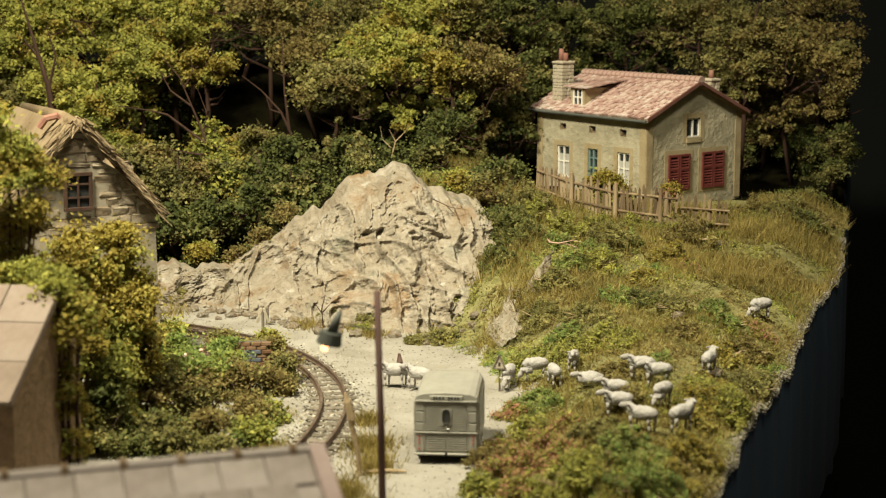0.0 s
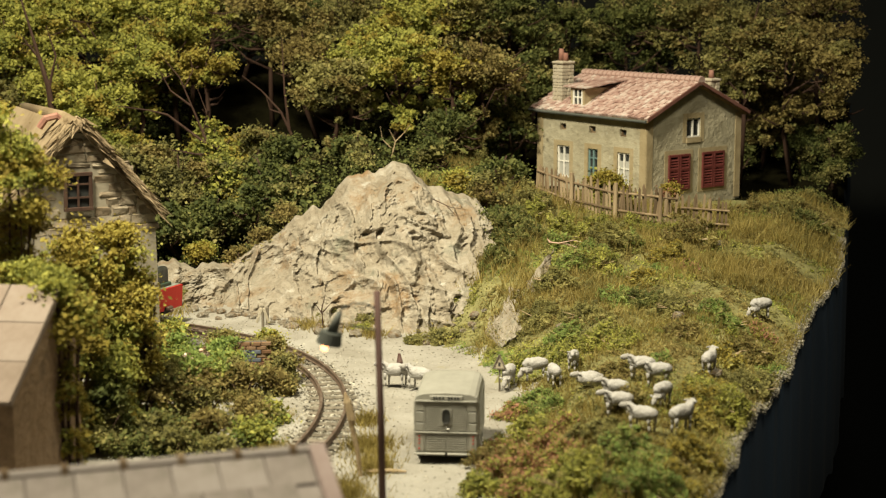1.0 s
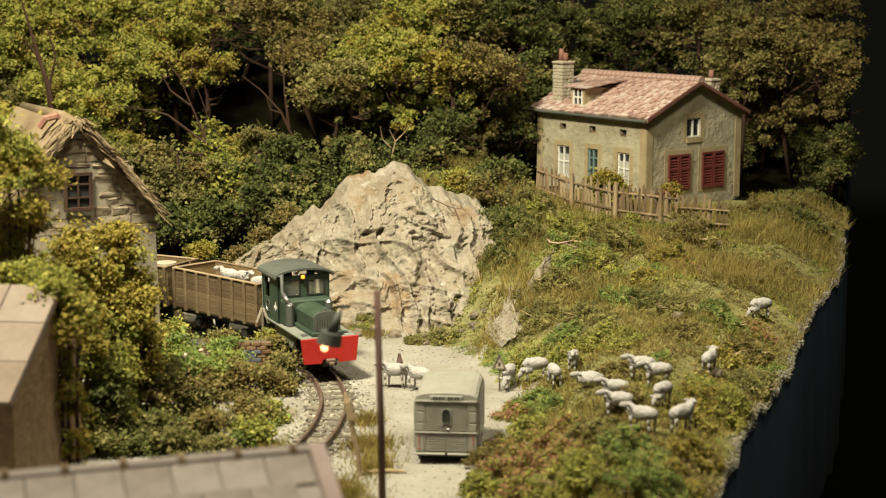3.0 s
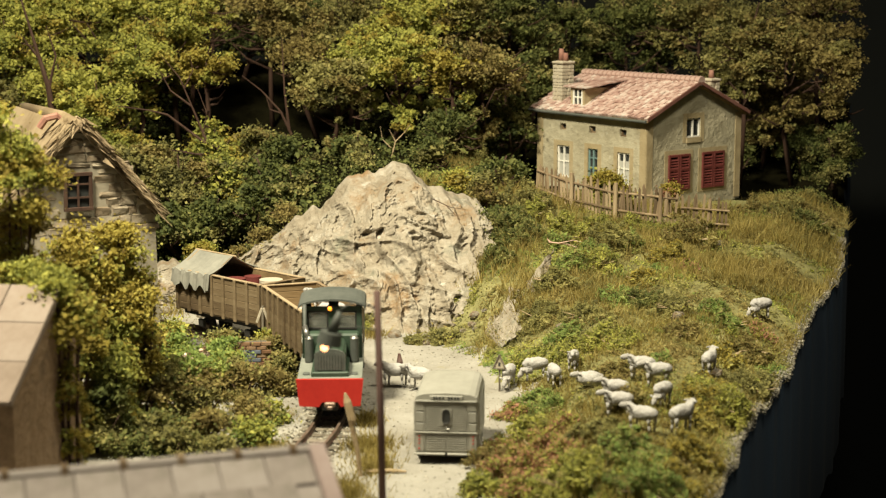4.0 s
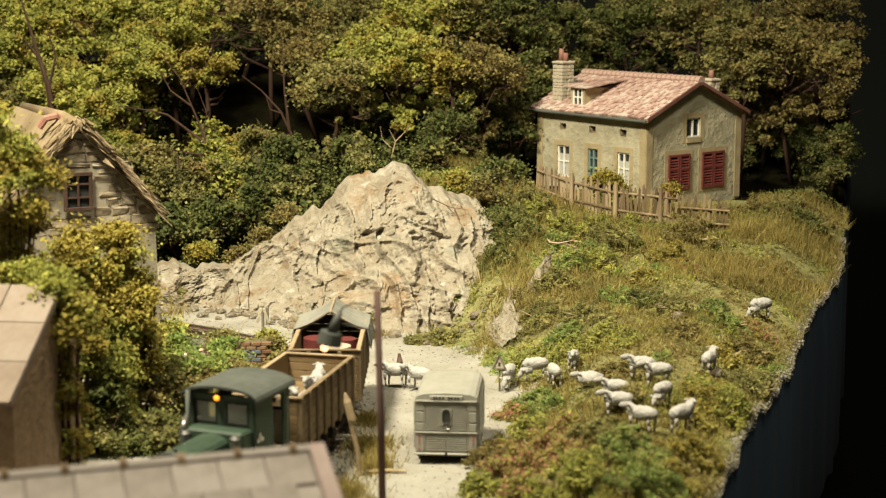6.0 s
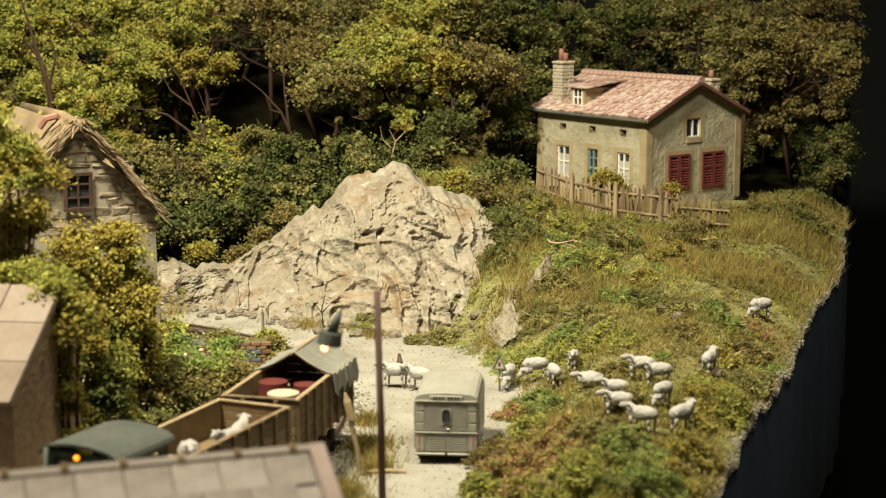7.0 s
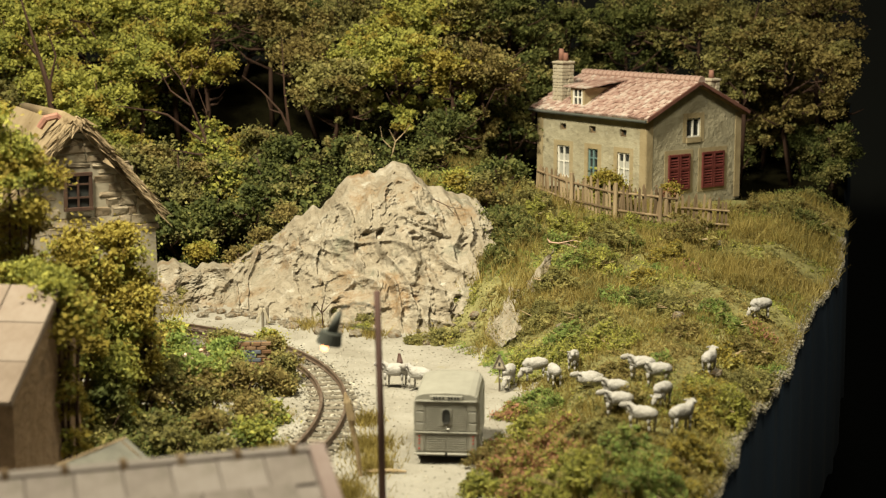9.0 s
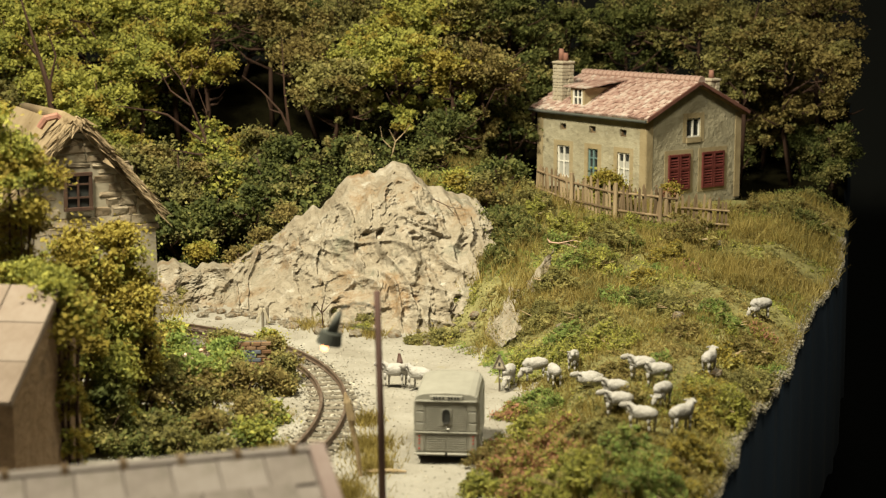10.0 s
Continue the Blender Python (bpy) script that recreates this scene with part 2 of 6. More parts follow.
def rod(bm, a, b, r0, r1=None, seg=8):
    """A tapered round bar from a to b."""
    a, b = Vector(a), Vector(b)
    q = (b - a).to_track_quat("Z", "Y").to_matrix().to_4x4()
    bmesh.ops.create_cone(bm, cap_ends=True, segments=seg, radius1=r0, radius2=r0 if r1 is None else r1, depth=(b - a).length,
                          matrix=Matrix.Translation((a + b) / 2) @ q)
    return bm


def tube(bm, pts, radii, seg=7):
    """A bent tube through pts."""
    pts = [Vector(p) for p in pts]
    rings = []
    for i, p in enumerate(pts):
        d = (pts[min(i + 1, len(pts) - 1)] - pts[max(i - 1, 0)]).normalized()
        q = d.to_track_quat("Z", "Y").to_matrix()
        r = radii[i] if isinstance(radii, (list, tuple)) else radii
        rings.append([bm.verts.new(p + q @ Vector((r * math.cos(6.2832 * k / seg), r * math.sin(6.2832 * k / seg), 0))) for k in range(seg)])
    for a, b in zip(rings, rings[1:]):
        for k in range(seg):
            bm.faces.new((a[k], a[(k + 1) % seg], b[(k + 1) % seg], b[k]))
    bm.faces.new(rings[0][::-1])
    bm.faces.new(rings[-1])
    return bm


def prism(bm, outline, axis, lo, hi):
    """An outline of (u, v) drawn out along an axis from lo to hi."""
    def place(u, v, w):
        return {"x": (w, u, v), "y": (u, w, v), "z": (u, v, w)}[axis]
    a = [bm.verts.new(place(u, v, lo)) for u, v in outline]
    b = [bm.verts.new(place(u, v, hi)) for u, v in outline]
    n = len(outline)
    bm.faces.new(a)
    bm.faces.new(b[::-1])
    for k in range(n):
        bm.faces.new((a[k], b[k], b[(k + 1) % n], a[(k + 1) % n]))
    bmesh.ops.recalc_face_normals(bm, faces=bm.faces[:])
    return bm


def mesh_from(name, verts, faces, mat, smooth=False):
    me = bpy.data.meshes.new(name)
    me.from_pydata((np.asarray(verts) * S).tolist(), [], faces)
    me.materials.append(mat)
    if smooth:
        me.shade_smooth()
    return me


def flakes(name, centres, sizes, mat, rng, flat=0.0, long=1.0, single=False, face=0.0):
    """Many small folded leaves, each an island of two triangles, or of one."""
    n = len(centres)
    nor = rng.normal(size=(n, 3))
    nor[:, 2] = np.abs(nor[:, 2]) + flat
    nor[:, 1] = np.where(nor[:, 1] > 0, nor[:, 1] - 2 * face, nor[:, 1] - face)
    nor /= np.linalg.norm(nor, axis=1)[:, None]
    u = np.cross(nor, rng.normal(size=(n, 3)))
    u /= np.linalg.norm(u, axis=1)[:, None] + 1e-9
    v = np.cross(nor, u)
    s = sizes[:, None]
    j = rng.uniform(0.6, 1.25, size=(n, 4, 1))
    fold = nor * s * rng.uniform(-0.35, 0.35, size=(n, 1))
    vs = np.stack([centres - u * s * j[:, 0] * long, centres - v * s * 0.7 * j[:, 1] + fold, centres + u * s * j[:, 2] * long,
                   centres + v * s * 0.7 * j[:, 3] + fold], 1).reshape(-1, 3) * S
    if single:
        return raw_tris(name, vs.reshape(n, 4, 3)[:, :3].reshape(-1, 3), np.arange(n * 3), mat)
    k = np.arange(n)[:, None] * 4
    tri = np.concatenate([k + [[0, 1, 2]], k + [[0, 2, 3]]], 1).reshape(-1)
    return raw_tris(name, vs, tri, mat)


def raw_tris(name, vs, tri, mat):
    me = bpy.data.meshes.new(name)
    me.vertices.add(len(vs))
    me.vertices.foreach_set("co", np.ascontiguousarray(vs, dtype=np.float32).ravel())
    me.loops.add(len(tri))
    me.loops.foreach_set("vertex_index", tri.astype(np.int32))
    me.polygons.add(len(tri) // 3)
    me.polygons.foreach_set("loop_start", np.arange(0, len(tri), 3, dtype=np.int32))
    me.materials.append(mat)
    me.update(calc_edges=True)
    return me


def blades(name, roots, heights, mat, rng, width=0.035, lean=0.45):
    """Grass blades: one thin triangle each, leaning at random."""
    n = len(roots)
    ang = rng.uniform(0, 2 * np.pi, n)
    side = np.stack([np.cos(ang), np.sin(ang), np.zeros(n)], 1) * width * rng.uniform(0.6, 1.4, (n, 1))
    tip = roots + np.stack([rng.normal(0, lean, n), rng.normal(0, lean, n), np.ones(n)], 1) * heights[:, None]
    vs = np.stack([roots - side, roots + side, tip], 1).reshape(-1, 3) * S
    return raw_tris(name, vs, np.arange(n * 3), mat)


def spline(points, step):
    """A smooth curve through points, as evenly spaced places with headings."""
    p = np.array(points, float)
    p = np.vstack([2 * p[0] - p[1], p, 2 * p[-1] - p[-2]])
    out = []
    for i in range(1, len(p) - 2):
        for t in np.linspace(0, 1, 40, endpoint=False):
            a, b, c, d = p[i - 1], p[i], p[i + 1], p[i + 2]
            out.append(0.5 * (2 * b + (c - a) * t + (2 * a - 5 * b + 4 * c - d) * t ** 2 + (3 * b - a - 3 * c + d) * t ** 3))
    out = np.array(out)
    s = np.concatenate([[0], np.cumsum(np.linalg.norm(np.diff(out, axis=0), axis=1))])
    g = np.arange(0, s[-1], step)
    return g, np.stack([np.interp(g, s, out[:, k]) for k in range(out.shape[1])], 1)


# ---- the lie of the land ----
TRACK_POINTS = [(-42, 68.0), (-32, 67.4), (-24, 66.6), (-18, 65.4), (-13.5, 64.0), (-10.4, 62.4), (-8.25, 60.9), (-6.33, 58.95), (-4.95, 56.8), (-3.98, 54.25),
                (-3.47, 51.5), (-3.45, 48.7), (-3.8, 46.0), (-4.45, 43.2), (-5.35, 40.2), (-6.8, 36.9), (-8.5, 33.4), (-10.6, 29.3), (-13.6, 23.0), (-16, 14), (-20, 4)]
TRACK_S, TRACK_XY = spline(TRACK_POINTS, 0.05)


def on_track(s):
    return np.array([np.interp(s, TRACK_S, TRACK_XY[:, 0]), np.interp(s, TRACK_S, TRACK_XY[:, 1])])


def smooth(a, b, x):
    t = np.clip((np.asarray(x, float) - a) / (b - a), 0, 1)
    return t * t * (3 - 2 * t)


FOOT_Y = np.array([25, 38, 41.7, 47, 52.3, 57, 60.7, 63.2, 64.8, 67, 70])
FOOT_X = np.array([0.4, 0.5, 0.6, 1.9, 2.0, 1.0, -1.2, -4.0, -6.8, -12, -24])


def land(x, y):
    """Height of the ground: a flat yard, a sheep hill, the plateau of the house and the wooded bank."""
    x, y = np.asarray(x, float), np.asarray(y, float)
    side = x - np.interp(y, FOOT_Y, FOOT_X)
    crest = np.interp(y, [25, 38, 46, 52, 58, 65, 70, 73, 76, 80, 120], [0.9, 1.0, 1.2, 1.35, 1.6, 2.15, 2.5, 2.7, 2.85, 2.9, 2.9]) - 0.45 * smooth(7, 12, x) * smooth(60, 70, y)
    z = -0.22 + (crest + 0.22) * smooth(0.0, 5.0, side) * smooth(-1.5, 2.2, x)
    fall = x - (6.2 + (y - 38.5) * 0.335)
    z = z - 1.1 * smooth(-3.0, 0.6, fall)
    top = np.interp(x, [-14, -9, -7.3, -5.6, -4.3, -2.4, -0.4, 1.5, 4], [0.8, 0.9, 2.0, 3.4, 4.4, 4.9, 4.0, 3.4, 0.0])
    back = -0.22 + top * smooth(66.8, 70.5, y) + np.maximum(0, 5.2 - top) * smooth(71, 84, y) * smooth(5.5, 0, x)
    z = np.maximum(z, back)
    z = z + 3 * smooth(84, 96, y) + 1.1 * np.exp(-((x - 2.8) ** 2 / 10 + (y - 71.5) ** 2 / 12))
    lumps = np.sin(x * 1.7 + 2.1 * np.sin(y * 0.6)) * np.sin(y * 1.35 + 1.3 * np.sin(x * 0.7)) * 0.5 + np.sin(x * 3.3 + y * 2.1) * 0.25
    return z + lumps * 0.26 * smooth(0.6, 3.5, side) * smooth(-1, 2, x) + lumps * 0.02


def edge_x(y):
    """The sawn right-hand edge of the layout."""
    y = np.asarray(y, float)
    return np.minimum(6.05 + (y - 38.5) * 0.348, 0.244 * y) + 0.1 * np.sin(y * 0.5) + 0.06 * np.sin(y * 1.9)


# ---- ground ----
def ground():
    ys = np.arange(24, 100.01, 0.4)
    us = np.linspace(0, 1, 130)
    verts, faces, mats = [], [], []
    for y in ys:
        x1 = float(edge_x(y))
        x0 = -34.0
        for u in us:
            x = x0 + (x1 - x0) * u
            verts.append((x, y, float(land(x, y))))
    n = len(us)
    for i in range(len(ys) - 1):
        for k in range(n - 1):
            faces.append((i * n + k, i * n + k + 1, (i + 1) * n + k + 1, (i + 1) * n + k))
            cx, cy, _ = verts[i * n + k]
            side = cx - np.interp(cy, FOOT_Y, FOOT_X)
            # Index 3 paints tree shade onto the ground of the bank and behind the house.
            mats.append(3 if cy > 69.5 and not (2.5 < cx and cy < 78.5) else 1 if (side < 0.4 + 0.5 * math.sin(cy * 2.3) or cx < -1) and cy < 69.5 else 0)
    for i in range(len(ys)):
        x, y, z = verts[i * n + n - 1]
        verts.append((x + 0.1, y, z - 8))
    base = len(ys) * n
    for i in range(len(ys) - 1):
        faces.append((i * n + n - 1, base + i, base + i + 1, (i + 1) * n + n - 1))
        mats.append(2)
    me = mesh_from("ground", verts, faces, M_SOIL, True)
    me.materials.append(M_YARD)
    me.materials.append(M_FASCIA)
    me.materials.append(M_WOODSHADE)
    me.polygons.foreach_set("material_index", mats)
    tagged(new("ground", me), "brown earth hill and pale gravel yard of a layout", "ground", kind="structure")


ground()

# The dark hall behind and below the layout.
bm = blocks(((0, 112, 8), (130, 1, 76)), ((-65, 53, 8), (1, 118, 76)), ((65, 53, 8), (1, 118, 76)))
solid("backdrop", bm, M_CURTAIN, (0, 0, 0), "black curtain round the layout", "backdrop", kind="structure")
solid("hall_floor", blocks(((0, 53, -30), (128, 116, 1))), M_FASCIA, (0, 0, 0), "dark floor below the layout", "floor", kind="structure")


# ---- rock faces ----
def rock(name, at_u, base, top, seed, nu, nv, rough, label):
    """A cliff between a foot line and a crest line, folded, cracked and crumbled."""
    base, top = np.array(base, float), np.array(top, float)
    verts = []
    for u in np.linspace(0, 1, nu):
        b = Vector([np.interp(u, at_u, base[:, k]) for k in range(3)])
        t = Vector([np.interp(u, at_u, top[:, k]) for k in range(3)])
        for v in np.linspace(0, 1, nv):
            p = b.lerp(t, v)
            p.y += 0.9 * (v * v - v)
            q = Vector((p.x * 0.9 + seed, p.z * 1.1, p.y * 0.3))
            w = Vector((noise.noise(q * 0.5), noise.noise(q * 0.5 + Vector((9, 2, 4))), 0)) * 1.6
            fold = 1 - abs(noise.noise((q + w) * 0.55)) * 2.4
            fold2 = 1 - abs(noise.noise(q * 1.7 + w * 1.6 + Vector((2, 8, 1)))) * 2.2
            dist, cells = noise.voronoi(Vector((q.x * 1.5 + q.y * 0.5 + w.x * 0.9, q.y * 2.1 - q.x * 0.5 + w.y * 0.9, q.z)))
            block = noise.noise(cells[0] * 2.7) + 0.35 * min(1.0, (dist[1] - dist[0]) * 3.5)
            dist2, cells2 = noise.voronoi(q * 3.8 + w * 1.5)
            chip = noise.noise(cells2[0] * 3.3)
            crumb = noise.fractal(q * 6.0 + w * 2, 0.6, 2.3, 4)
            patchy = 0.15 + 0.85 * max(0.0, min(1.0, 0.4 + 1.7 * noise.noise(q * 0.7 + Vector((5, 5, 5)))))
            mass = noise.noise(q * 0.33 + Vector((0, 7, 0)))
            fade = min(1, v * 6 + 0.15, (1 - v) * 8 + 0.1)
            cut = abs(noise.noise(Vector((p.x * 0.42 + p.z * 0.12 + seed, p.z * 0.16, 4.0))) + 0.05 * noise.noise(q * 4))
            grit = noise.fractal(q * 15.0 + w * 3, 0.7, 2.1, 2)
            crack = 0.2 * max(0.0, 1 - cut * 22) + 0.09 * max(0.0, 1 - abs(noise.noise((q + w) * 1.1 + Vector((3, 1, 6)))) * 26)
            slip = Vector((q.x * 0.8 + q.y * 0.45 + w.x * 0.5, q.y * 0.3 - q.x * 0.18 + w.y * 0.3, 3.0))
            drape = max(0.0, 1 - abs(noise.noise(slip * 1.5)) * 3.2) ** 1.6
            shelf = max(0.0, 1 - abs(noise.noise(Vector((q.x * 0.35 - q.y * 0.3, q.y * 1.5 + q.x * 0.5 + w.y * 0.6, 8.0)))) * 3.0) ** 1.5
            crumbly = max(0.0, patchy - 0.3) * 1.4
            push = (mass * 1.5 + fold * 0.3 + drape * 0.4 + shelf * 0.34 + fold2 * 0.16 + block * 0.24 * crumbly + chip * 0.1 * crumbly + crumb * (0.1 + 0.07 * crumbly) + grit * (0.03 + 0.045 * crumbly) - crack * 0.8) * fade * rough
            jag = v ** 6 * (0.55 * noise.noise(Vector((p.x * 0.9, seed, 1))) + 0.3 * noise.noise(Vector((p.x * 2.6, seed, 2))))
            verts.append((p.x + push * 0.3, p.y - push, p.z + push * 0.2 + jag))
    faces = [(i * nv + k, (i + 1) * nv + k, (i + 1) * nv + k + 1, i * nv + k + 1) for i in range(nu - 1) for k in range(nv - 1)]
    me = mesh_from(name, verts, faces, M_ROCK, True)
    tagged(new(name, me), label, "rock", kind="structure")


rock("rock_face", [0, 0.14, 0.28, 0.38, 0.5, 0.6, 0.74, 0.86, 0.94, 1.0],
     [(-13.8, 67.6, -0.4), (-10.4, 66.6, -0.4), (-8.7, 65.8, -0.4), (-6.8, 64.8, -0.4), (-4.6, 63.5, -0.4), (-3.0, 62.2, -0.4), (-1.2, 61.2, -0.4), (0.6, 61.3, -0.3), (1.5, 62.0, 0), (1.9, 63.2, 0.4)],
     [(-14.5, 70, 0.9), (-11.6, 70, 1.0), (-9.2, 70, 1.0), (-7.3, 70, 2.2), (-5.6, 70, 3.35), (-4.3, 70, 4.4), (-2.4, 70, 5.35), (-0.4, 69.5, 4.4), (1.2, 69.0, 4.0), (1.6, 68.6, 3.8)],
     3.0, 420, 190, 1.0, "pale cream plaster rock cliff with folds and cracks")
rock("rock_outcrop", [0, 0.35, 0.7, 1.0], [(1.2, 59.8, 0.0), (2.0, 57.8, 0.1), (3.0, 58.1, 0.6), (3.8, 60.9, 1.2)], [(1.7, 62.0, 1.1), (2.4, 61.2, 1.6), (3.3, 61.4, 2.0), (4.3, 63.6, 2.7)],
     9.0, 150, 80, 0.7, "small pale rock outcrop at the foot of the hill")


# ---- railway ----
def track():
    tr = thing("railway_track", (0, 0, 0), "narrow gauge railway track curving through pale ballast", "track")
    s0, s1 = 20.0, TRACK_S[-1] - 22
    ss = np.arange(s0, s1, 0.3)
    pts = np.array([on_track(s) for s in ss])
    d = np.gradient(pts, axis=0)
    d /= np.linalg.norm(d, axis=1)[:, None]
    nrm = np.stack([-d[:, 1], d[:, 0]], 1)
    prof = [(-0.07, -0.17), (0.07, -0.17), (0.07, -0.145), (0.02, -0.13), (0.02, -0.05), (0.04, -0.035), (0.04, 0.0), (-0.04, 0.0), (-0.04, -0.035), (-0.02, -0.05), (-0.02, -0.13), (-0.07, -0.145)]
    for sgn in (-1, 1):
        verts = []
        for p, q in zip(pts, nrm):
            for a, h in prof:
                verts.append((p[0] + q[0] * (sgn * 0.39 + a), p[1] + q[1] * (sgn * 0.39 + a), h))
        m = len(prof)
        faces = [(i * m + k, i * m + (k + 1) % m, (i + 1) * m + (k + 1) % m, (i + 1) * m + k) for i in range(len(pts) - 1) for k in range(m)]
        part("rail", mesh_from("rail", verts, faces, M_RAIL), None, tr)
    me = to_mesh("sleeper", blocks(((0, 0, 0), (0.24, 1.5, 0.14), 0.02)), M_SLEEPER)
    rng = random.Random(4)
    for s in np.arange(s0, s1, 0.62):
        p, a = on_track(s), on_track(s + 0.2)
        ang = math.degrees(math.atan2(a[1] - p[1], a[0] - p[0]))
        part("sleeper", me, None, tr, at=(p[0], p[1], -0.235 + rng.uniform(-0.01, 0.012), 0, 0, ang + rng.uniform(-2.5, 2.5)))
    rg = np.random.default_rng(5)
    n = 15000
    s = rg.uniform(s0, s1, n)
    p = np.array([on_track(k) for k in s])
    off = rg.normal(0, 0.75, n)
    off = np.where(np.abs(np.abs(off) - 0.39) < 0.09, off * 1.5, off)
    q = np.stack([np.interp(s, ss, nrm[:, 0]), np.interp(s, ss, nrm[:, 1])], 1)
    c = np.column_stack([p + q * off[:, None], np.full(n, -0.2) - 0.06 * smooth(0.7, 1.8, np.abs(off))])
    me = flakes("ballast", c, rg.uniform(0.035, 0.085, n), M_BALLAST, rg, flat=0.6)
    tagged(new("ballast", me), "pale and grey ballast stones round the track", "ballast", kind="stuff")


track()


def opening_wall(length, z0, height, thick, openings, place):
    """Like wall_with, from z0 up."""
    us = sorted({0.0, length, *[o[0] for o in openings], *[o[1] for o in openings]})
    zs = sorted({z0, height, *[o[2] for o in openings], *[o[3] for o in openings]})
    bm = bmesh.new()
    for u0, u1 in zip(us, us[1:]):
        for a, b in zip(zs, zs[1:]):
            um, zm = (u0 + u1) / 2, (a + b) / 2
            if any(o[0] < um < o[1] and o[2] < zm < o[3] for o in openings):
                continue
            vs = [bm.verts.new(place(u, w, z)) for w in (0, thick) for z in (a, b) for u in (u0, u1)]
            for f in ((0, 1, 3, 2), (4, 6, 7, 5), (0, 4, 5, 1), (2, 3, 7, 6), (0, 2, 6, 4), (1, 5, 7, 3)):
                bm.faces.new([vs[k] for k in f])
    bmesh.ops.remove_doubles(bm, verts=bm.verts[:], dist=0.0005)
    bmesh.ops.recalc_face_normals(bm, faces=bm.faces[:])
    return bm


# ---- the house on the hill ----
HOUSE = thing("house", (9.29, 76.0, 3.1, 0, 0, 129), "small grey rendered house with a pink clay tile roof", "house")
HL, HW, HE, HA = 7.38, 6.45, 3.5, 4.95   # length, gable width, eaves, apex; local x runs along the long front, y towards the camera's far gable end


def wall_with(bm_name, length, height, thick, openings, place, mat, apex=0.0):
    """A wall in the u-z plane with real openings, as a grid of blocks; place maps (u, depth, z) to the house."""
    us = sorted({0.0, length, *[o[0] for o in openings], *[o[1] for o in openings]})
    zs = sorted({-1.0, height, *[o[2] for o in openings], *[o[3] for o in openings]})
    bm = bmesh.new()
    for u0, u1 in zip(us, us[1:]):
        for z0, z1 in zip(zs, zs[1:]):
            um, zm = (u0 + u1) / 2, (z0 + z1) / 2
            if any(o[0] < um < o[1] and o[2] < zm < o[3] for o in openings):
                continue
            vs = [bm.verts.new(place(u, w, z)) for w in (0, thick) for z in (z0, z1) for u in (u0, u1)]
            for f in ((0, 1, 3, 2), (4, 6, 7, 5), (0, 4, 5, 1), (2, 3, 7, 6), (0, 2, 6, 4), (1, 5, 7, 3)):
                bm.faces.new([vs[k] for k in f])
    if apex:
        a = [bm.verts.new(place(*p)) for p in ((0, 0, height), (length, 0, height), (length / 2, 0, apex))]
        b = [bm.verts.new(place(*p)) for p in ((0, thick, height), (length, thick, height), (length / 2, thick, apex))]
        bm.faces.new(a), bm.faces.new(b[::-1])
        for k in range(3):
            bm.faces.new((a[k], b[k], b[(k + 1) % 3], a[(k + 1) % 3]))
    bmesh.ops.remove_doubles(bm, verts=bm.verts[:], dist=0.0005)
    bmesh.ops.recalc_face_normals(bm, faces=bm.faces[:])
    return bm


# The long front runs from the near corner along local +x at y = 0 (outside is +y); the gable runs along local -y at x = 0 (outside is -x).
def front(u, w, z):
    return (u, -w, z)


def gable(u, w, z):
    return (w, -u, z)


FRONT_WIN = [(1.06, 1.85, 0.35, 1.86), (3.16, 3.82, 0.1, 1.88), (5.1, 5.96, 0.35, 1.88)]
FRONT_TOP = [(1.29, 1.73, 2.6, 2.94), (3.32, 3.76, 2.62, 2.96), (5.35, 5.8, 2.64, 2.95)]
GABLE_WIN = [(1.5, 2.84, 0.1, 1.76), (3.79, 5.22, 0.05, 1.76), (2.65, 3.61, 2.5, 3.4)]
part("wall", wall_with("wall", HL, HE, 0.3, FRONT_WIN + FRONT_TOP, front, M_RENDER), M_RENDER, HOUSE)
part("wall", wall_with("wall", HW, HE, 0.3, GABLE_WIN, gable, M_RENDER, HA), M_RENDER, HOUSE)
part("wall", wall_with("wall", HW, HE, 0.3, [], lambda u, w, z: (HL - w, -u, z), M_RENDER, HA), M_RENDER, HOUSE)
part("wall", wall_with("wall", HL, HE, 0.3, [], lambda u, w, z: (u, -HW + w, z), M_RENDER), M_RENDER, HOUSE)


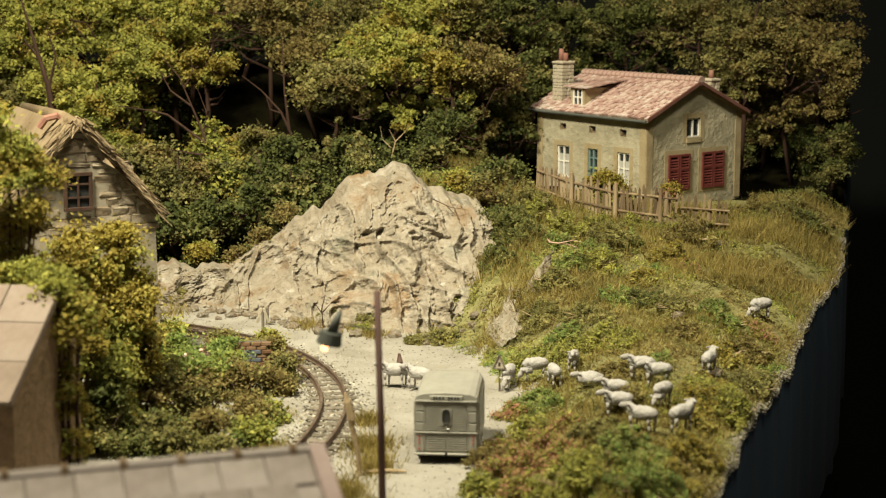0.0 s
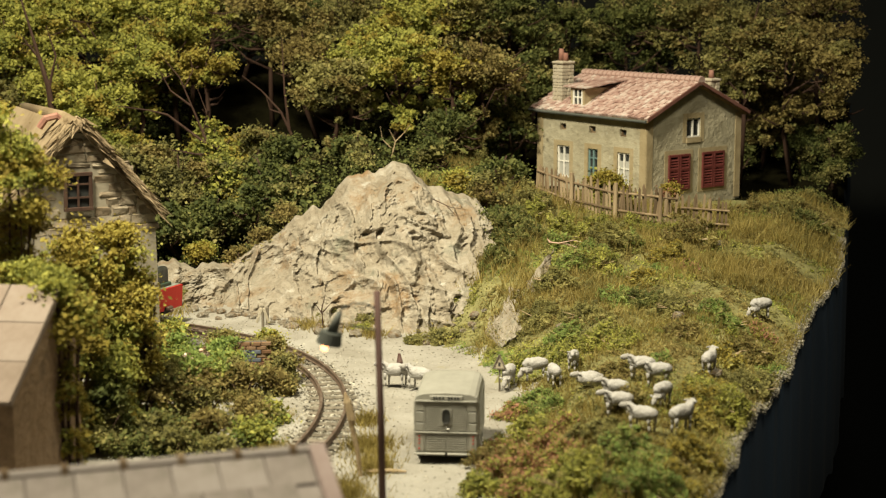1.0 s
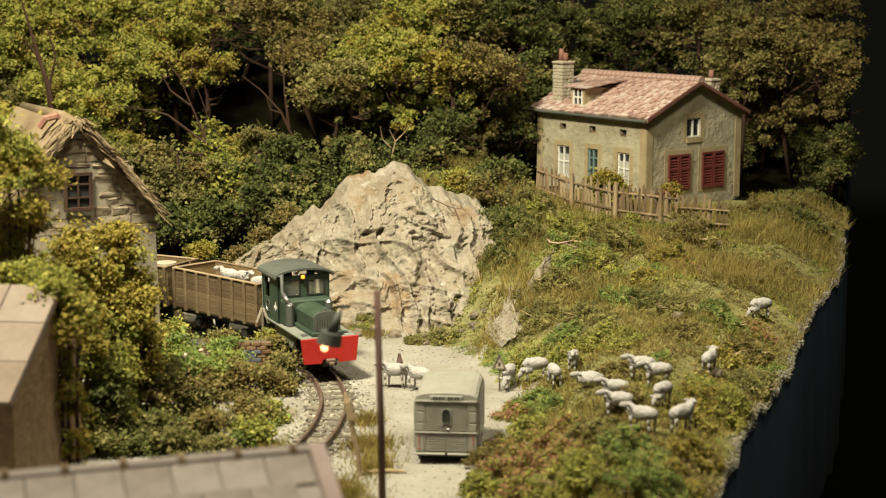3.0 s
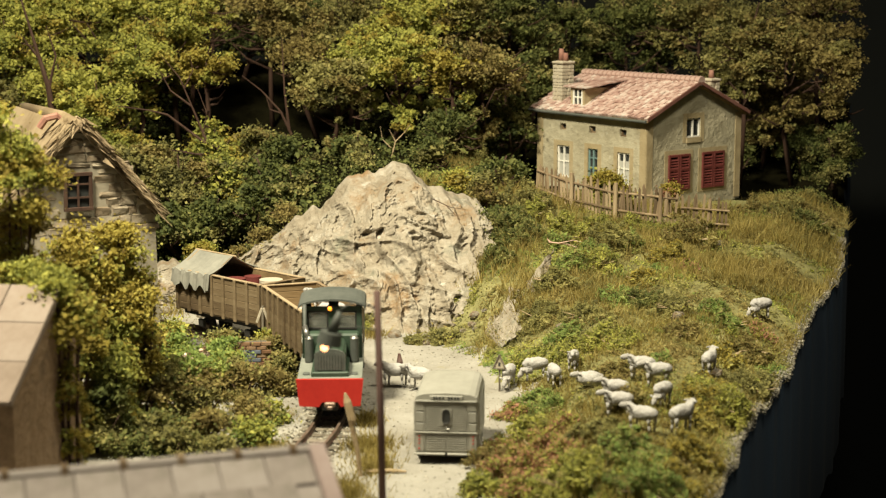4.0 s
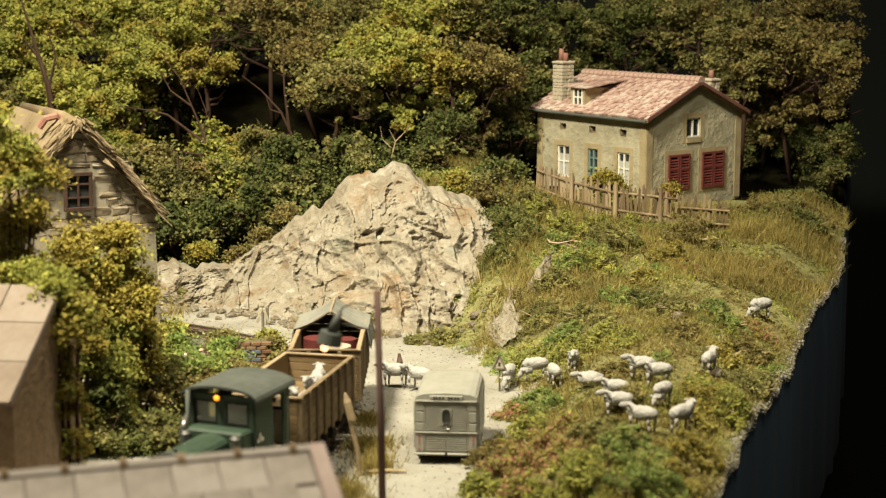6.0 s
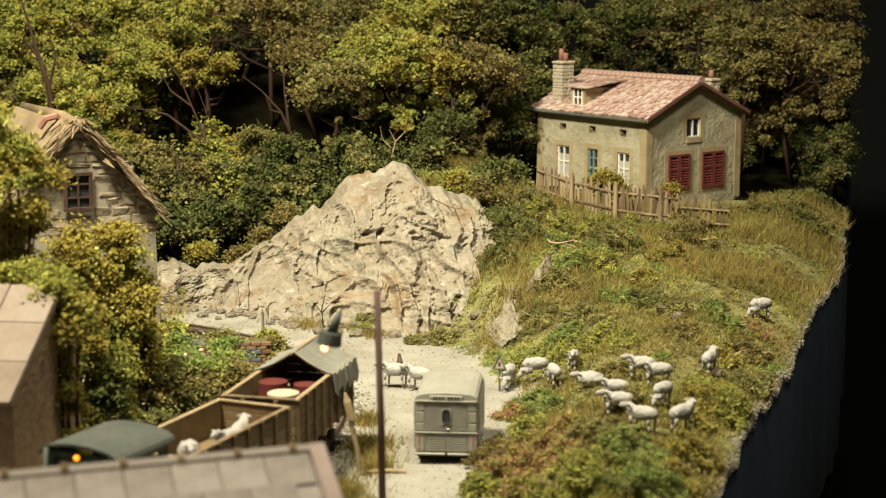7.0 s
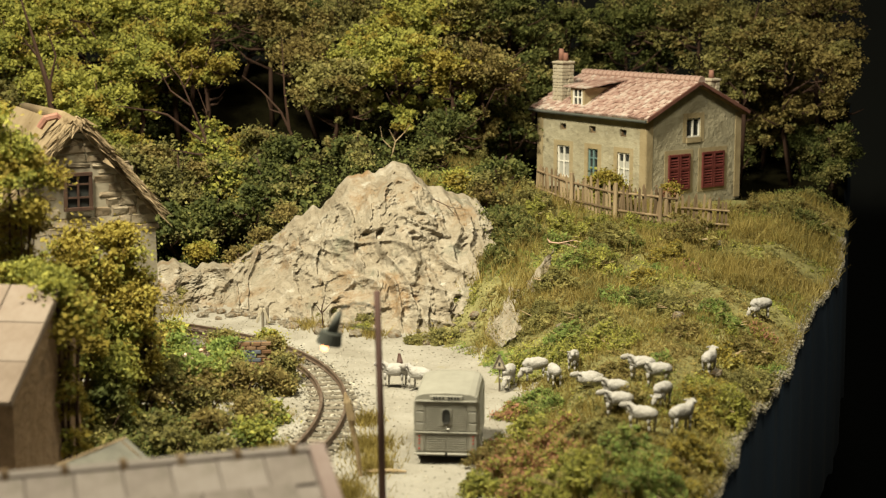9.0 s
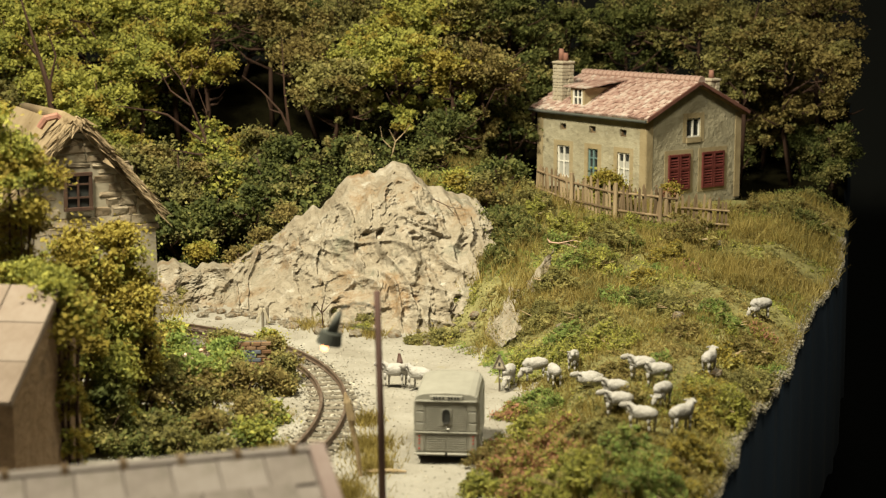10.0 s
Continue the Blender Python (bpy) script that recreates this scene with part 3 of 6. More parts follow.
def roof_tiles():
    over = 0.26
    run = HW / 2 + over
    rise = (HA - HE) / (HW / 2)
    z_low = HE - over * rise + 0.12
    for sgn in (1, -1):
        bm = bmesh.new()
        pr = [(0.02, HA + 0.1), (run, z_low), (run, z_low - 0.12), (0.02, HA - 0.02)]
        outline = [(-HW / 2 + sgn * u, z) for u, z in pr]
        prism(bm, outline, "x", -0.3, HL + 0.3)
        part("roof_board", bm, M_DARKWOOD, HOUSE)
        rng = random.Random(8 + sgn)
        bm = bmesh.new()
        rows = 17
        for r in range(rows):
            f = (r + 0.5) / rows
            for k in range(38):
                x = -0.3 + (HL + 0.6) * (k + 0.5) / 38 + rng.uniform(-0.02, 0.02)
                u = run * f
                z = HA + 0.1 + (z_low - HA - 0.1) * f + 0.06 + rng.uniform(-0.03, 0.05)
                tilt = Matrix.Rotation(-sgn * (math.atan(rise) - 0.06), 4, "X") @ Matrix.Rotation(rng.uniform(-0.1, 0.1), 4, "Z")
                box(bm, (x, -HW / 2 + sgn * u, z), (0.2, run / rows * 1.3, 0.07 + rng.uniform(0, 0.05)), 0, tilt @ Matrix.Rotation(rng.uniform(-0.08, 0.02), 4, "X"))
        ob = part("roof_tiles", bm, M_TILE, HOUSE, "weathered pink and cream clay roof tiles")
        tagged(ob, kind="stuff")
    me = to_mesh("ridge_tile", tube(bmesh.new(), [(-0.16, 0, 0), (0.16, 0, 0.03)], [0.23, 0.16], 8), M_TILE)
    for k in range(26):
        part("ridge_tile", me, None, HOUSE, at=(-0.2 + k * 0.305, -HW / 2, HA + 0.2))
    for sgn in (1, -1):
        bm = bmesh.new()
        tilt = Matrix.Rotation(-sgn * math.atan(rise), 4, "X")
        box(bm, (-0.32, -HW / 2 + sgn * run / 2, (HA + z_low) / 2 + 0.06), (0.07, run / math.cos(math.atan(rise)), 0.17), 0.01, tilt)
        part("barge_board", bm, M_CLAYEDGE, HOUSE, "dark reddish brown verge")
    part("gutter", tube(bmesh.new(), [(-0.25, over + 0.06, z_low - 0.08), (HL + 0.3, over + 0.06, z_low - 0.02)], 0.07), M_ROOFGREY, HOUSE)


roof_tiles()


def courses(x, y, base, top, w, d):
    """Uneven stone courses round a chimney."""
    rd = random.Random(int(x * 10))
    out = []
    z = base
    while z < top - 0.2:
        h = rd.uniform(0.12, 0.2)
        for sx, sy in ((-0.5, -0.5), (0.5, -0.5), (-0.5, 0.5), (0.5, 0.5)):
            ww, dd = w * rd.uniform(0.35, 0.5), d * rd.uniform(0.35, 0.5)
            out.append(((x + sx * (w - ww), y + sy * (d - dd), z + h / 2), (ww + rd.uniform(0, 0.05), dd + rd.uniform(0, 0.05), h - 0.02), 0.02))
        z += h
    return out


def chimney(x, y, base, top, w, d, pots):
    ch = part("chimney", blocks(((x, y, (base + top) / 2), (w - 0.08, d - 0.08, top - base), 0.04), *courses(x, y, base, top, w, d), ((x, y, top - 0.08), (w + 0.1, d + 0.1, 0.12), 0.03)), M_CHIMNEY, HOUSE, "pale stone chimney")
    for k in range(pots):
        part("chimney_pot", rod(bmesh.new(), (x + (k - (pots - 1) / 2) * 0.3, y, top), (x + (k - (pots - 1) / 2) * 0.3, y, top + 0.38 + 0.2 * k), 0.15, 0.11), M_CLAY, ch, "red clay chimney pot", smooth=True)


chimney(6.5, -0.85, 3.3, 5.88, 0.66, 0.78, 2)
chimney(0.75, -5.1, 3.6, 5.15, 0.55, 0.6, 1)


def window(wall_map, o, frame_mat, name="window", surround=True, mullions=1, bars=2, depth=0.12):
    u0, u1, z0, z1 = o
    win = new(name)
    win.parent = HOUSE
    win.empty_display_size = 0.2 * S

    def bar(bm, ua, ub, za, zb, wa, wb):
        vs = [bm.verts.new(wall_map(u, w, z)) for w in (wa, wb) for z in (za, zb) for u in (ua, ub)]
        for f in ((0, 1, 3, 2), (4, 6, 7, 5), (0, 4, 5, 1), (2, 3, 7, 6), (0, 2, 6, 4), (1, 5, 7, 3)):
            bm.faces.new([vs[k] for k in f])
    bm = bmesh.new()
    t = 0.07
    bar(bm, u0, u0 + t, z0, z1, depth - 0.07, depth)
    bar(bm, u1 - t, u1, z0, z1, depth - 0.07, depth)
    bar(bm, u0, u1, z0, z0 + t, depth - 0.07, depth)
    bar(bm, u0, u1, z1 - t, z1, depth - 0.07, depth)
    for k in range(mullions):
        c = u0 + (u1 - u0) * (k + 1) / (mullions + 1)
        bar(bm, c - 0.035, c + 0.035, z0, z1, depth - 0.08, depth)
    for k in range(bars):
        c = z0 + (z1 - z0) * (k + 1) / (bars + 1)
        bar(bm, u0, u1, c - 0.025, c + 0.025, depth - 0.06, depth)
    bmesh.ops.recalc_face_normals(bm, faces=bm.faces[:])
    part("window_frame", bm, frame_mat, win)
    bm = bmesh.new()
    bar(bm, u0, u1, z0, z1, depth, depth + 0.03)
    bmesh.ops.recalc_face_normals(bm, faces=bm.faces[:])
    part("pane", bm, M_PANE, win)
    if surround:
        bm = bmesh.new()
        g = 0.24
        bar(bm, u0 - g, u0, z0 - g, z1 + g, -0.012, 0.05)
        bar(bm, u1, u1 + g, z0 - g, z1 + g, -0.012, 0.05)
        bar(bm, u0, u1, z1, z1 + g, -0.014, 0.05)
        bar(bm, u0, u1, z0 - g, z0, -0.05, 0.05)
        bmesh.ops.recalc_face_normals(bm, faces=bm.faces[:])
        part("window_surround", bm, M_OCHRE, win)
    return win


def curtains(win, o):
    """Two greyish net curtains behind the glazing bars, with a dark slit between."""
    u0, u1, z0, z1 = o
    for a, b in ((u0 + 0.08, u0 + (u1 - u0) * 0.42), (u0 + (u1 - u0) * 0.62, u1 - 0.08)):
        bm = bmesh.new()
        prism(bm, [(a, -0.106), (b, -0.106), (b, -0.117), ((a + b) / 2, -0.112), (a, -0.117)], "z", z0 + 0.08, z1 - 0.4)
        part("curtain", bm, M_CURTAINNET, win, "pale grey net curtain")


curtains(window(front, FRONT_WIN[0], M_WHITE, bars=1), FRONT_WIN[0])
window(front, FRONT_WIN[1], M_BLUE, bars=3)
curtains(window(front, FRONT_WIN[2], M_WHITE, bars=1), FRONT_WIN[2])
for o in FRONT_TOP:
    window(front, o, M_DARKWOOD, surround=False, mullions=0, bars=0, depth=0.2)
window(gable, GABLE_WIN[2], M_WHITE, bars=0)


def shutters(o):
    u0, u1, z0, z1 = o
    mid = (u0 + u1) / 2
    part("window_surround", opening_wall(u1 - u0 + 0.56, z0 - 0.16, z1 + 0.2, 0.05, [(0.22, u1 - u0 + 0.34, z0, z1)], lambda u, w, z: (-0.02 + w, -(u + u0 - 0.28), z)), M_OCHRE, HOUSE)
    for a, b in ((u0 - 0.06, mid - 0.01), (mid + 0.01, u1 + 0.06)):
        bm = blocks(((-0.05, -(a + 0.06), (z0 + z1) / 2), (0.08, 0.1, z1 - z0), 0.01), ((-0.05, -(b - 0.06), (z0 + z1) / 2), (0.08, 0.1, z1 - z0), 0.01),
                    ((-0.05, -(a + b) / 2, z0 + 0.06), (0.078, b - a, 0.12), 0.01), ((-0.05, -(a + b) / 2, z1 - 0.06), (0.078, b - a, 0.12), 0.01),
                    ((-0.05, -(a + b) / 2, z0 + (z1 - z0) * 0.58), (0.078, b - a, 0.09), 0.01))
        sh = part("shutter", bm, M_SHUTTER, HOUSE, "closed dark red louvred shutter")
        slat = to_mesh("slat", blocks(((0, 0, 0), (0.05, b - a - 0.16, 0.085), 0, Matrix.Rotation(0.5, 4, "Y"))), M_SHUTTER)
        for k in range(11):
            z = z0 + 0.17 + k * (z1 - z0 - 0.3) / 11
            part("slat", slat, None, sh, at=(-0.045, -(a + b) / 2, z))


shutters(GABLE_WIN[0])
shutters(GABLE_WIN[1])

# dormer on the front slope
def dormer():
    x0, x1, zb, zt = 4.4, 5.32, 3.6, 4.66
    yf = -0.32
    bm = blocks(((x0 + 0.06, yf, (zb + zt) / 2), (0.12, 0.12, zt - zb)), ((x1 - 0.06, yf, (zb + zt) / 2), (0.12, 0.12, zt - zb)),
                ((x0 + 0.05, yf - 1.5, (zb + zt) / 2), (0.08, 3.0, zt - zb)), ((x1 - 0.05, yf - 1.5, (zb + zt) / 2), (0.08, 3.0, zt - zb)),
                (((x0 + x1) / 2, yf, zb + 0.05), (x1 - x0, 0.14, 0.14)), (((x0 + x1) / 2, yf, zt - 0.04), (x1 - x0, 0.14, 0.1)))
    dm = part("dormer", bm, M_OCHRE, HOUSE, "small dormer with a flat tiled roof")
    part("dormer_frame", blocks((((x0 + x1) / 2, yf + 0.02, (zb + zt) / 2), (0.07, 0.06, zt - zb)), (((x0 + x1) / 2, yf + 0.02, (zb + zt) / 2 + 0.1), (x1 - x0 - 0.2, 0.05, 0.06)),
                                ((x0 + 0.17, yf + 0.02, (zb + zt) / 2), (0.09, 0.06, zt - zb - 0.1)), ((x1 - 0.17, yf + 0.02, (zb + zt) / 2), (0.09, 0.06, zt - zb - 0.1))), M_WHITE, dm)
    part("pane", blocks((((x0 + x1) / 2, yf - 0.03, (zb + zt) / 2), (x1 - x0 - 0.2, 0.03, zt - zb - 0.1))), M_PANE, dm)
    bm = bmesh.new()
    rng = random.Random(3)
    for r in range(9):
        for k in range(9):
            box(bm, (x0 - 0.24 + k * 0.18 + rng.uniform(-0.02, 0.02), yf + 0.02 - r * 0.33, zt + 0.06 + r * 0.036 + rng.uniform(0, 0.02)), (0.18, 0.4, 0.06), 0, Matrix.Rotation(-0.08, 4, "X"))
    tagged(part("dormer_tiles", bm, M_TILE, dm), kind="stuff")


dormer()

# corner quoins and plinth in ochre
part("corner_trim", blocks(((-0.012, -0.2, 1.5), (0.03, 0.4, 4.1)), ((0.2, 0.012, 1.5), (0.4, 0.03, 4.1))), M_OCHRE, HOUSE)
part("corner_trim", blocks(((HL - 0.2, 0.012, 1.5), (0.4, 0.03, 4.1))), M_OCHRE, HOUSE)
part("corner_trim", blocks(((-0.012, -HW + 0.2, 1.5), (0.03, 0.4, 4.1))), M_OCHRE, HOUSE)


# ---- picket fence ----
def fence():
    fe = thing("fence", (0, 0, 0), "rustic brown paling fence with a low front stretch", "fence")
    rng = random.Random(11)
    line = [(4.1, 72.6), (5.55, 71.8), (7.4, 71.2), (9.3, 71.0), (10.05, 71.1)]
    g, p = spline(line, 0.05)
    pick = [to_mesh("paling", prism(bmesh.new(), [(-0.05, 0), (0.05, 0), (0.048, h - 0.1), (0.0, h), (-0.05, h - 0.12)], "y", -0.025, 0.025), M_FENCE) for h in (1.36, 1.44, 1.54, 1.28)]
    for s in np.arange(0, g[-1], 0.155):
        x, y = np.interp(s, g, p[:, 0]), np.interp(s, g, p[:, 1])
        part("paling", rng.choice(pick), None, fe, at=(x, y, fence_z(x, y) + rng.uniform(-0.06, 0.05), rng.uniform(-4, 4), rng.uniform(-5, 5), rng.uniform(-8, 8)))
    for x, y in line[1:4]:
        part("fence_post", rod(bmesh.new(), (0, -0.06, -0.3), (0.02, -0.06, 1.5), 0.1, 0.085), M_FENCE, fe, at=(x, y - 0.05, fence_z(x, y)))
    for (xa, ya), (xb, yb) in zip(line, line[1:]):
        for h in (0.32, 1.08):
            part("fence_rail", rod(bmesh.new(), (xa, ya - 0.07, fence_z(xa, ya) + h), (xb, yb - 0.07, fence_z(xb, yb) + h + rng.uniform(-0.04, 0.04)), 0.055), M_FENCE, fe)
    line = [(10.3, 70.9), (12.2, 71.1)]
    for k in range(10):
        f = k / 9
        x, y = line[0][0] + 1.9 * f, line[0][1] + 0.2 * f
        part("paling", rng.choice(pick), None, fe, at=(x, y, fence_z(x, y) - 0.12, 0, rng.uniform(-5, 5), rng.uniform(-8, 8)))
    for h in (0.15, 0.75):
        part("fence_rail", rod(bmesh.new(), (10.2, 70.85, fence_z(10.3, 71) + h), (12.3, 71.02, fence_z(12.2, 71) + h), 0.045), M_FENCE, fe)


def fence_z(x, y):
    return float(np.interp(x, [4.1, 5.55, 7.4, 9.5, 10.9, 12.8], [3.62, 3.18, 2.82, 2.6, 2.48, 2.3]))


fence()


# ---- stone cottage ----
def cottage():
    co = thing("stone_cottage", (-12.3, 56.0, 0, 0, 0, 26), "old rubble stone cottage with a ragged thatched roof", "cottage")
    hw, he, ha, ln = 2.6, 5.05, 7.9, 8.0
    win = (-0.55 + hw, 0.35 + hw, 5.35, 6.55)
    bm = bmesh.new()
    prism(bm, [(-hw - 0.12, -0.3), (hw + 0.12, -0.3), (hw, he), (0.5, ha), (-0.5, ha), (-hw, he)], "y", 0.02, ln)
    part("wall", bm, M_PLASTER, co)
    rng = random.Random(21)
    z = 4.5
    r = 0
    while z < ha - 0.2:
        h = rng.uniform(0.2, 0.34)
        lim = hw - 0.05 if z < he else hw - (z - he) / (ha - he) * (hw - 0.3) - 0.05
        x = -lim + rng.uniform(0, 0.3)
        while x < lim:
            w = rng.uniform(0.35, 0.9)
            if not (x + w > -0.6 and x < 0.42 and z + h > 5.3 and z < 6.6):
                bm = blocks(((0, 0, 0), (w - 0.03, 0.14, h - 0.025), 0.03))
                for v in bm.verts:
                    v.co += Vector((rng.uniform(-0.05, 0.05), rng.uniform(-0.05, 0.03), rng.uniform(-0.045, 0.045)))
                part("stone", bm, M_STONE, co, at=(x + w / 2, 0.072, z + h / 2, 0, rng.uniform(-2, 2), 0))
            x += w
        z += h
    wd = new("window")
    wd.parent = co
    wd.empty_display_size = 0.1 * S
    part("window_frame", blocks(((-0.5, -0.13, 5.95), (0.12, 0.12, 1.25), 0.01), ((0.36, -0.13, 5.95), (0.12, 0.12, 1.25), 0.01), ((-0.07, -0.14, 5.36), (1.0, 0.13, 0.12), 0.01),
                                ((-0.07, -0.14, 6.54), (1.0, 0.13, 0.12), 0.01), ((-0.07, -0.12, 5.95), (0.07, 0.08, 1.2)), ((-0.07, -0.12, 6.2), (0.8, 0.07, 0.06)), ((-0.07, -0.12, 5.75), (0.8, 0.07, 0.06))), M_BARK, wd)
    part("pane", blocks(((-0.07, -0.03, 5.95), (0.8, 0.06, 1.1))), M_PANE, wd)
    bm = bmesh.new()
    for sgn in (1, -1):
        prism(bm, [(sgn * (hw + 0.02), he - 0.05), (sgn * (hw + 0.02), he + 0.2), (sgn * 0.3, ha + 0.35), (0.0, ha + 0.2)], "y", -0.25, ln + 0.2)
    part("thatch_base", bm, M_THATCH, co)
    part("ridge_cap", tube(bmesh.new(), [(0, -0.15, ha + 0.27), (0.03, 2.5, ha + 0.36), (-0.04, ln + 0.05, ha + 0.3)], [0.22, 0.25, 0.2], 9), M_THATCH, co, "rounded thatch ridge", smooth=True)
    part("roof_gap_tile", tube(bmesh.new(), [(-0.9, 1.6, ha + 0.1), (-0.7, 1.5, ha + 0.42), (-0.35, 1.45, ha + 0.5), (-0.1, 1.5, ha + 0.3)], [0.12, 0.13, 0.13, 0.1], 7), M_CLAY, co, "broken red tile on the ridge")
    rg = np.random.default_rng(22)
    n = 4200
    t = rg.uniform(0, 1, n)
    sg = np.where(rg.uniform(size=n) < 0.6, 1, -1)
    yy = -0.35 + rg.exponential(0.7, n)
    a = np.column_stack([sg * (0.1 + t * (hw - 0.2)), yy, ha + 0.4 - t * (ha - he + 0.1)]) + rg.normal(0, 0.07, (n, 3))
    ln_ = rg.uniform(0.3, 0.85, n)
    tip = a + np.column_stack([sg * 0.70 * ln_, rg.normal(-0.08, 0.16, n), -0.72 * ln_]) + rg.normal(0, 0.06, (n, 3))
    side = rg.normal(0, 0.03, (n, 3))
    vs = np.stack([a - side, a + side, tip], 1).reshape(-1, 3) * S
    tagged(part("thatch", raw_tris("thatch", vs, np.arange(3 * n), M_THATCH), None, co, "dry ragged thatch stalks"), kind="stuff")


cottage()


# ---- foreground roofs ----
def near_roof():
    rf = thing("shed", (-4.9, 27.63, 0, 0, 0, 17.7), "low shed with a pale grey slab roof and mortar verge", "shed")
    ridge, half, run, drop = 5.05, 2.92, 5.0, 2.3
    bm = bmesh.new()
    prism(bm, [(0.35, ridge - 0.45), (0.0, ridge - 0.12), (-run, ridge - drop), (-run, ridge - drop - 0.2), (0.0, ridge - 0.4)], "x", -half - 3, half)
    part("roof", bm, M_SLATE, rf)
    part("wall", blocks(((-1.5, -run / 2 + 0.2, 1.0), (2 * half + 2.4, run - 0.5, 2.8))), M_PLASTER, rf)
    me = to_mesh("roof_slab", blocks(((0, 0, 0), (0.79, 0.76, 0.05), 0.012)), M_SLATE)
    ang = math.degrees(math.atan2(drop, run))
    rng = random.Random(31)
    for r in range(7):
        for k in range(10):
            y = -0.45 - r * 0.68
            part("roof_slab", me, None, rf, at=(half - 0.7 - k * 0.81 - (r % 2) * 0.38, y, ridge - 0.12 + y * drop / run + 0.06, ang + 2, 0, rng.uniform(-0.6, 0.6)))
    part("verge", blocks(((half - 0.12, -run / 2, ridge - drop / 2 - 0.02), (0.3, run * 1.12, 0.16), 0.03, Matrix.Rotation(math.atan2(drop, run), 4, "X"))), M_VERGE, rf, "pale pinkish mortar verge")
    part("ridge", tube(bmesh.new(), [(-half - 3, 0.0, ridge - 0.1), (half, 0.0, ridge - 0.08)], 0.13), M_SLATE, rf)
    for k in range(8):
        part("ridge_joint", tube(bmesh.new(), [(half - 0.5 - k * 0.98, 0, ridge - 0.08), (half - 0.62 - k * 0.98, 0, ridge - 0.08)], 0.155), M_DARKWOOD, rf)


near_roof()


def left_shed():
    sh = thing("barn", (-10.2, 38.2, 0, 0, 0, -9), "plastered barn with a pale orange slab roof", "barn")
    bm = bmesh.new()
    prism(bm, [(0.15, -0.3), (4.4, -0.3), (4.4, 4.6), (3.0, 5.35), (0.15, 3.55)], "x", -6.0, 0.0)
    part("wall", bm, M_MUD, sh)
    bm = bmesh.new()
    prism(bm, [(-0.25, 3.38), (3.0, 5.45), (4.7, 4.5), (4.7, 4.38), (3.0, 5.32), (-0.25, 3.25)], "x", -6.0, 0.16)
    part("roof", bm, M_PALEROOF, sh)
    slab = to_mesh("roof_slab", blocks(((0, 0, 0), (1.3, 1.36, 0.07), 0.02)), M_PALEROOF)
    rng = random.Random(41)
    for r in range(3):
        for k in range(4):
            f = 0.4 + r * 1.12
            part("roof_slab", slab, None, sh, at=(-0.48 - k * 1.33, -0.25 + f, 3.44 + f * 0.637 + 0.03, 31.5, 0, rng.uniform(-0.8, 0.8)))


left_shed()


def ribbed(u0, u1, z0, z1, pitch, depth, place):
    """A corrugated sheet between u0..u1 and z0..z1 with level ribs."""
    bm = bmesh.new()
    n = max(2, int(round((z1 - z0) / pitch)))
    prof = []
    for k in range(n):
        for f, d in ((0.0, 0.0), (0.35, 0.0), (0.5, depth), (0.85, depth)):
            prof.append((z0 + (k + f) * (z1 - z0) / n, d))
    prof.append((z1, 0.0))
    a = [bm.verts.new(place(u0, -d, z)) for z, d in prof]
    b = [bm.verts.new(place(u1, -d, z)) for z, d in prof]
    c = [bm.verts.new(place(u, 0.04, z)) for u, z in ((u0, z0), (u1, z0), (u1, z1), (u0, z1))]
    for k in range(len(prof) - 1):
        bm.faces.new((a[k], b[k], b[k + 1], a[k + 1]))
    bm.faces.new((c[0], c[1], b[0], a[0]))
    bm.faces.new((c[3], a[-1], b[-1], c[2]))
    bm.faces.new([c[0], *a, c[3]][::-1])
    bm.faces.new([c[1], *b, c[2]])
    bm.faces.new(c[::-1])
    bmesh.ops.recalc_face_normals(bm, faces=bm.faces[:])
    return bm


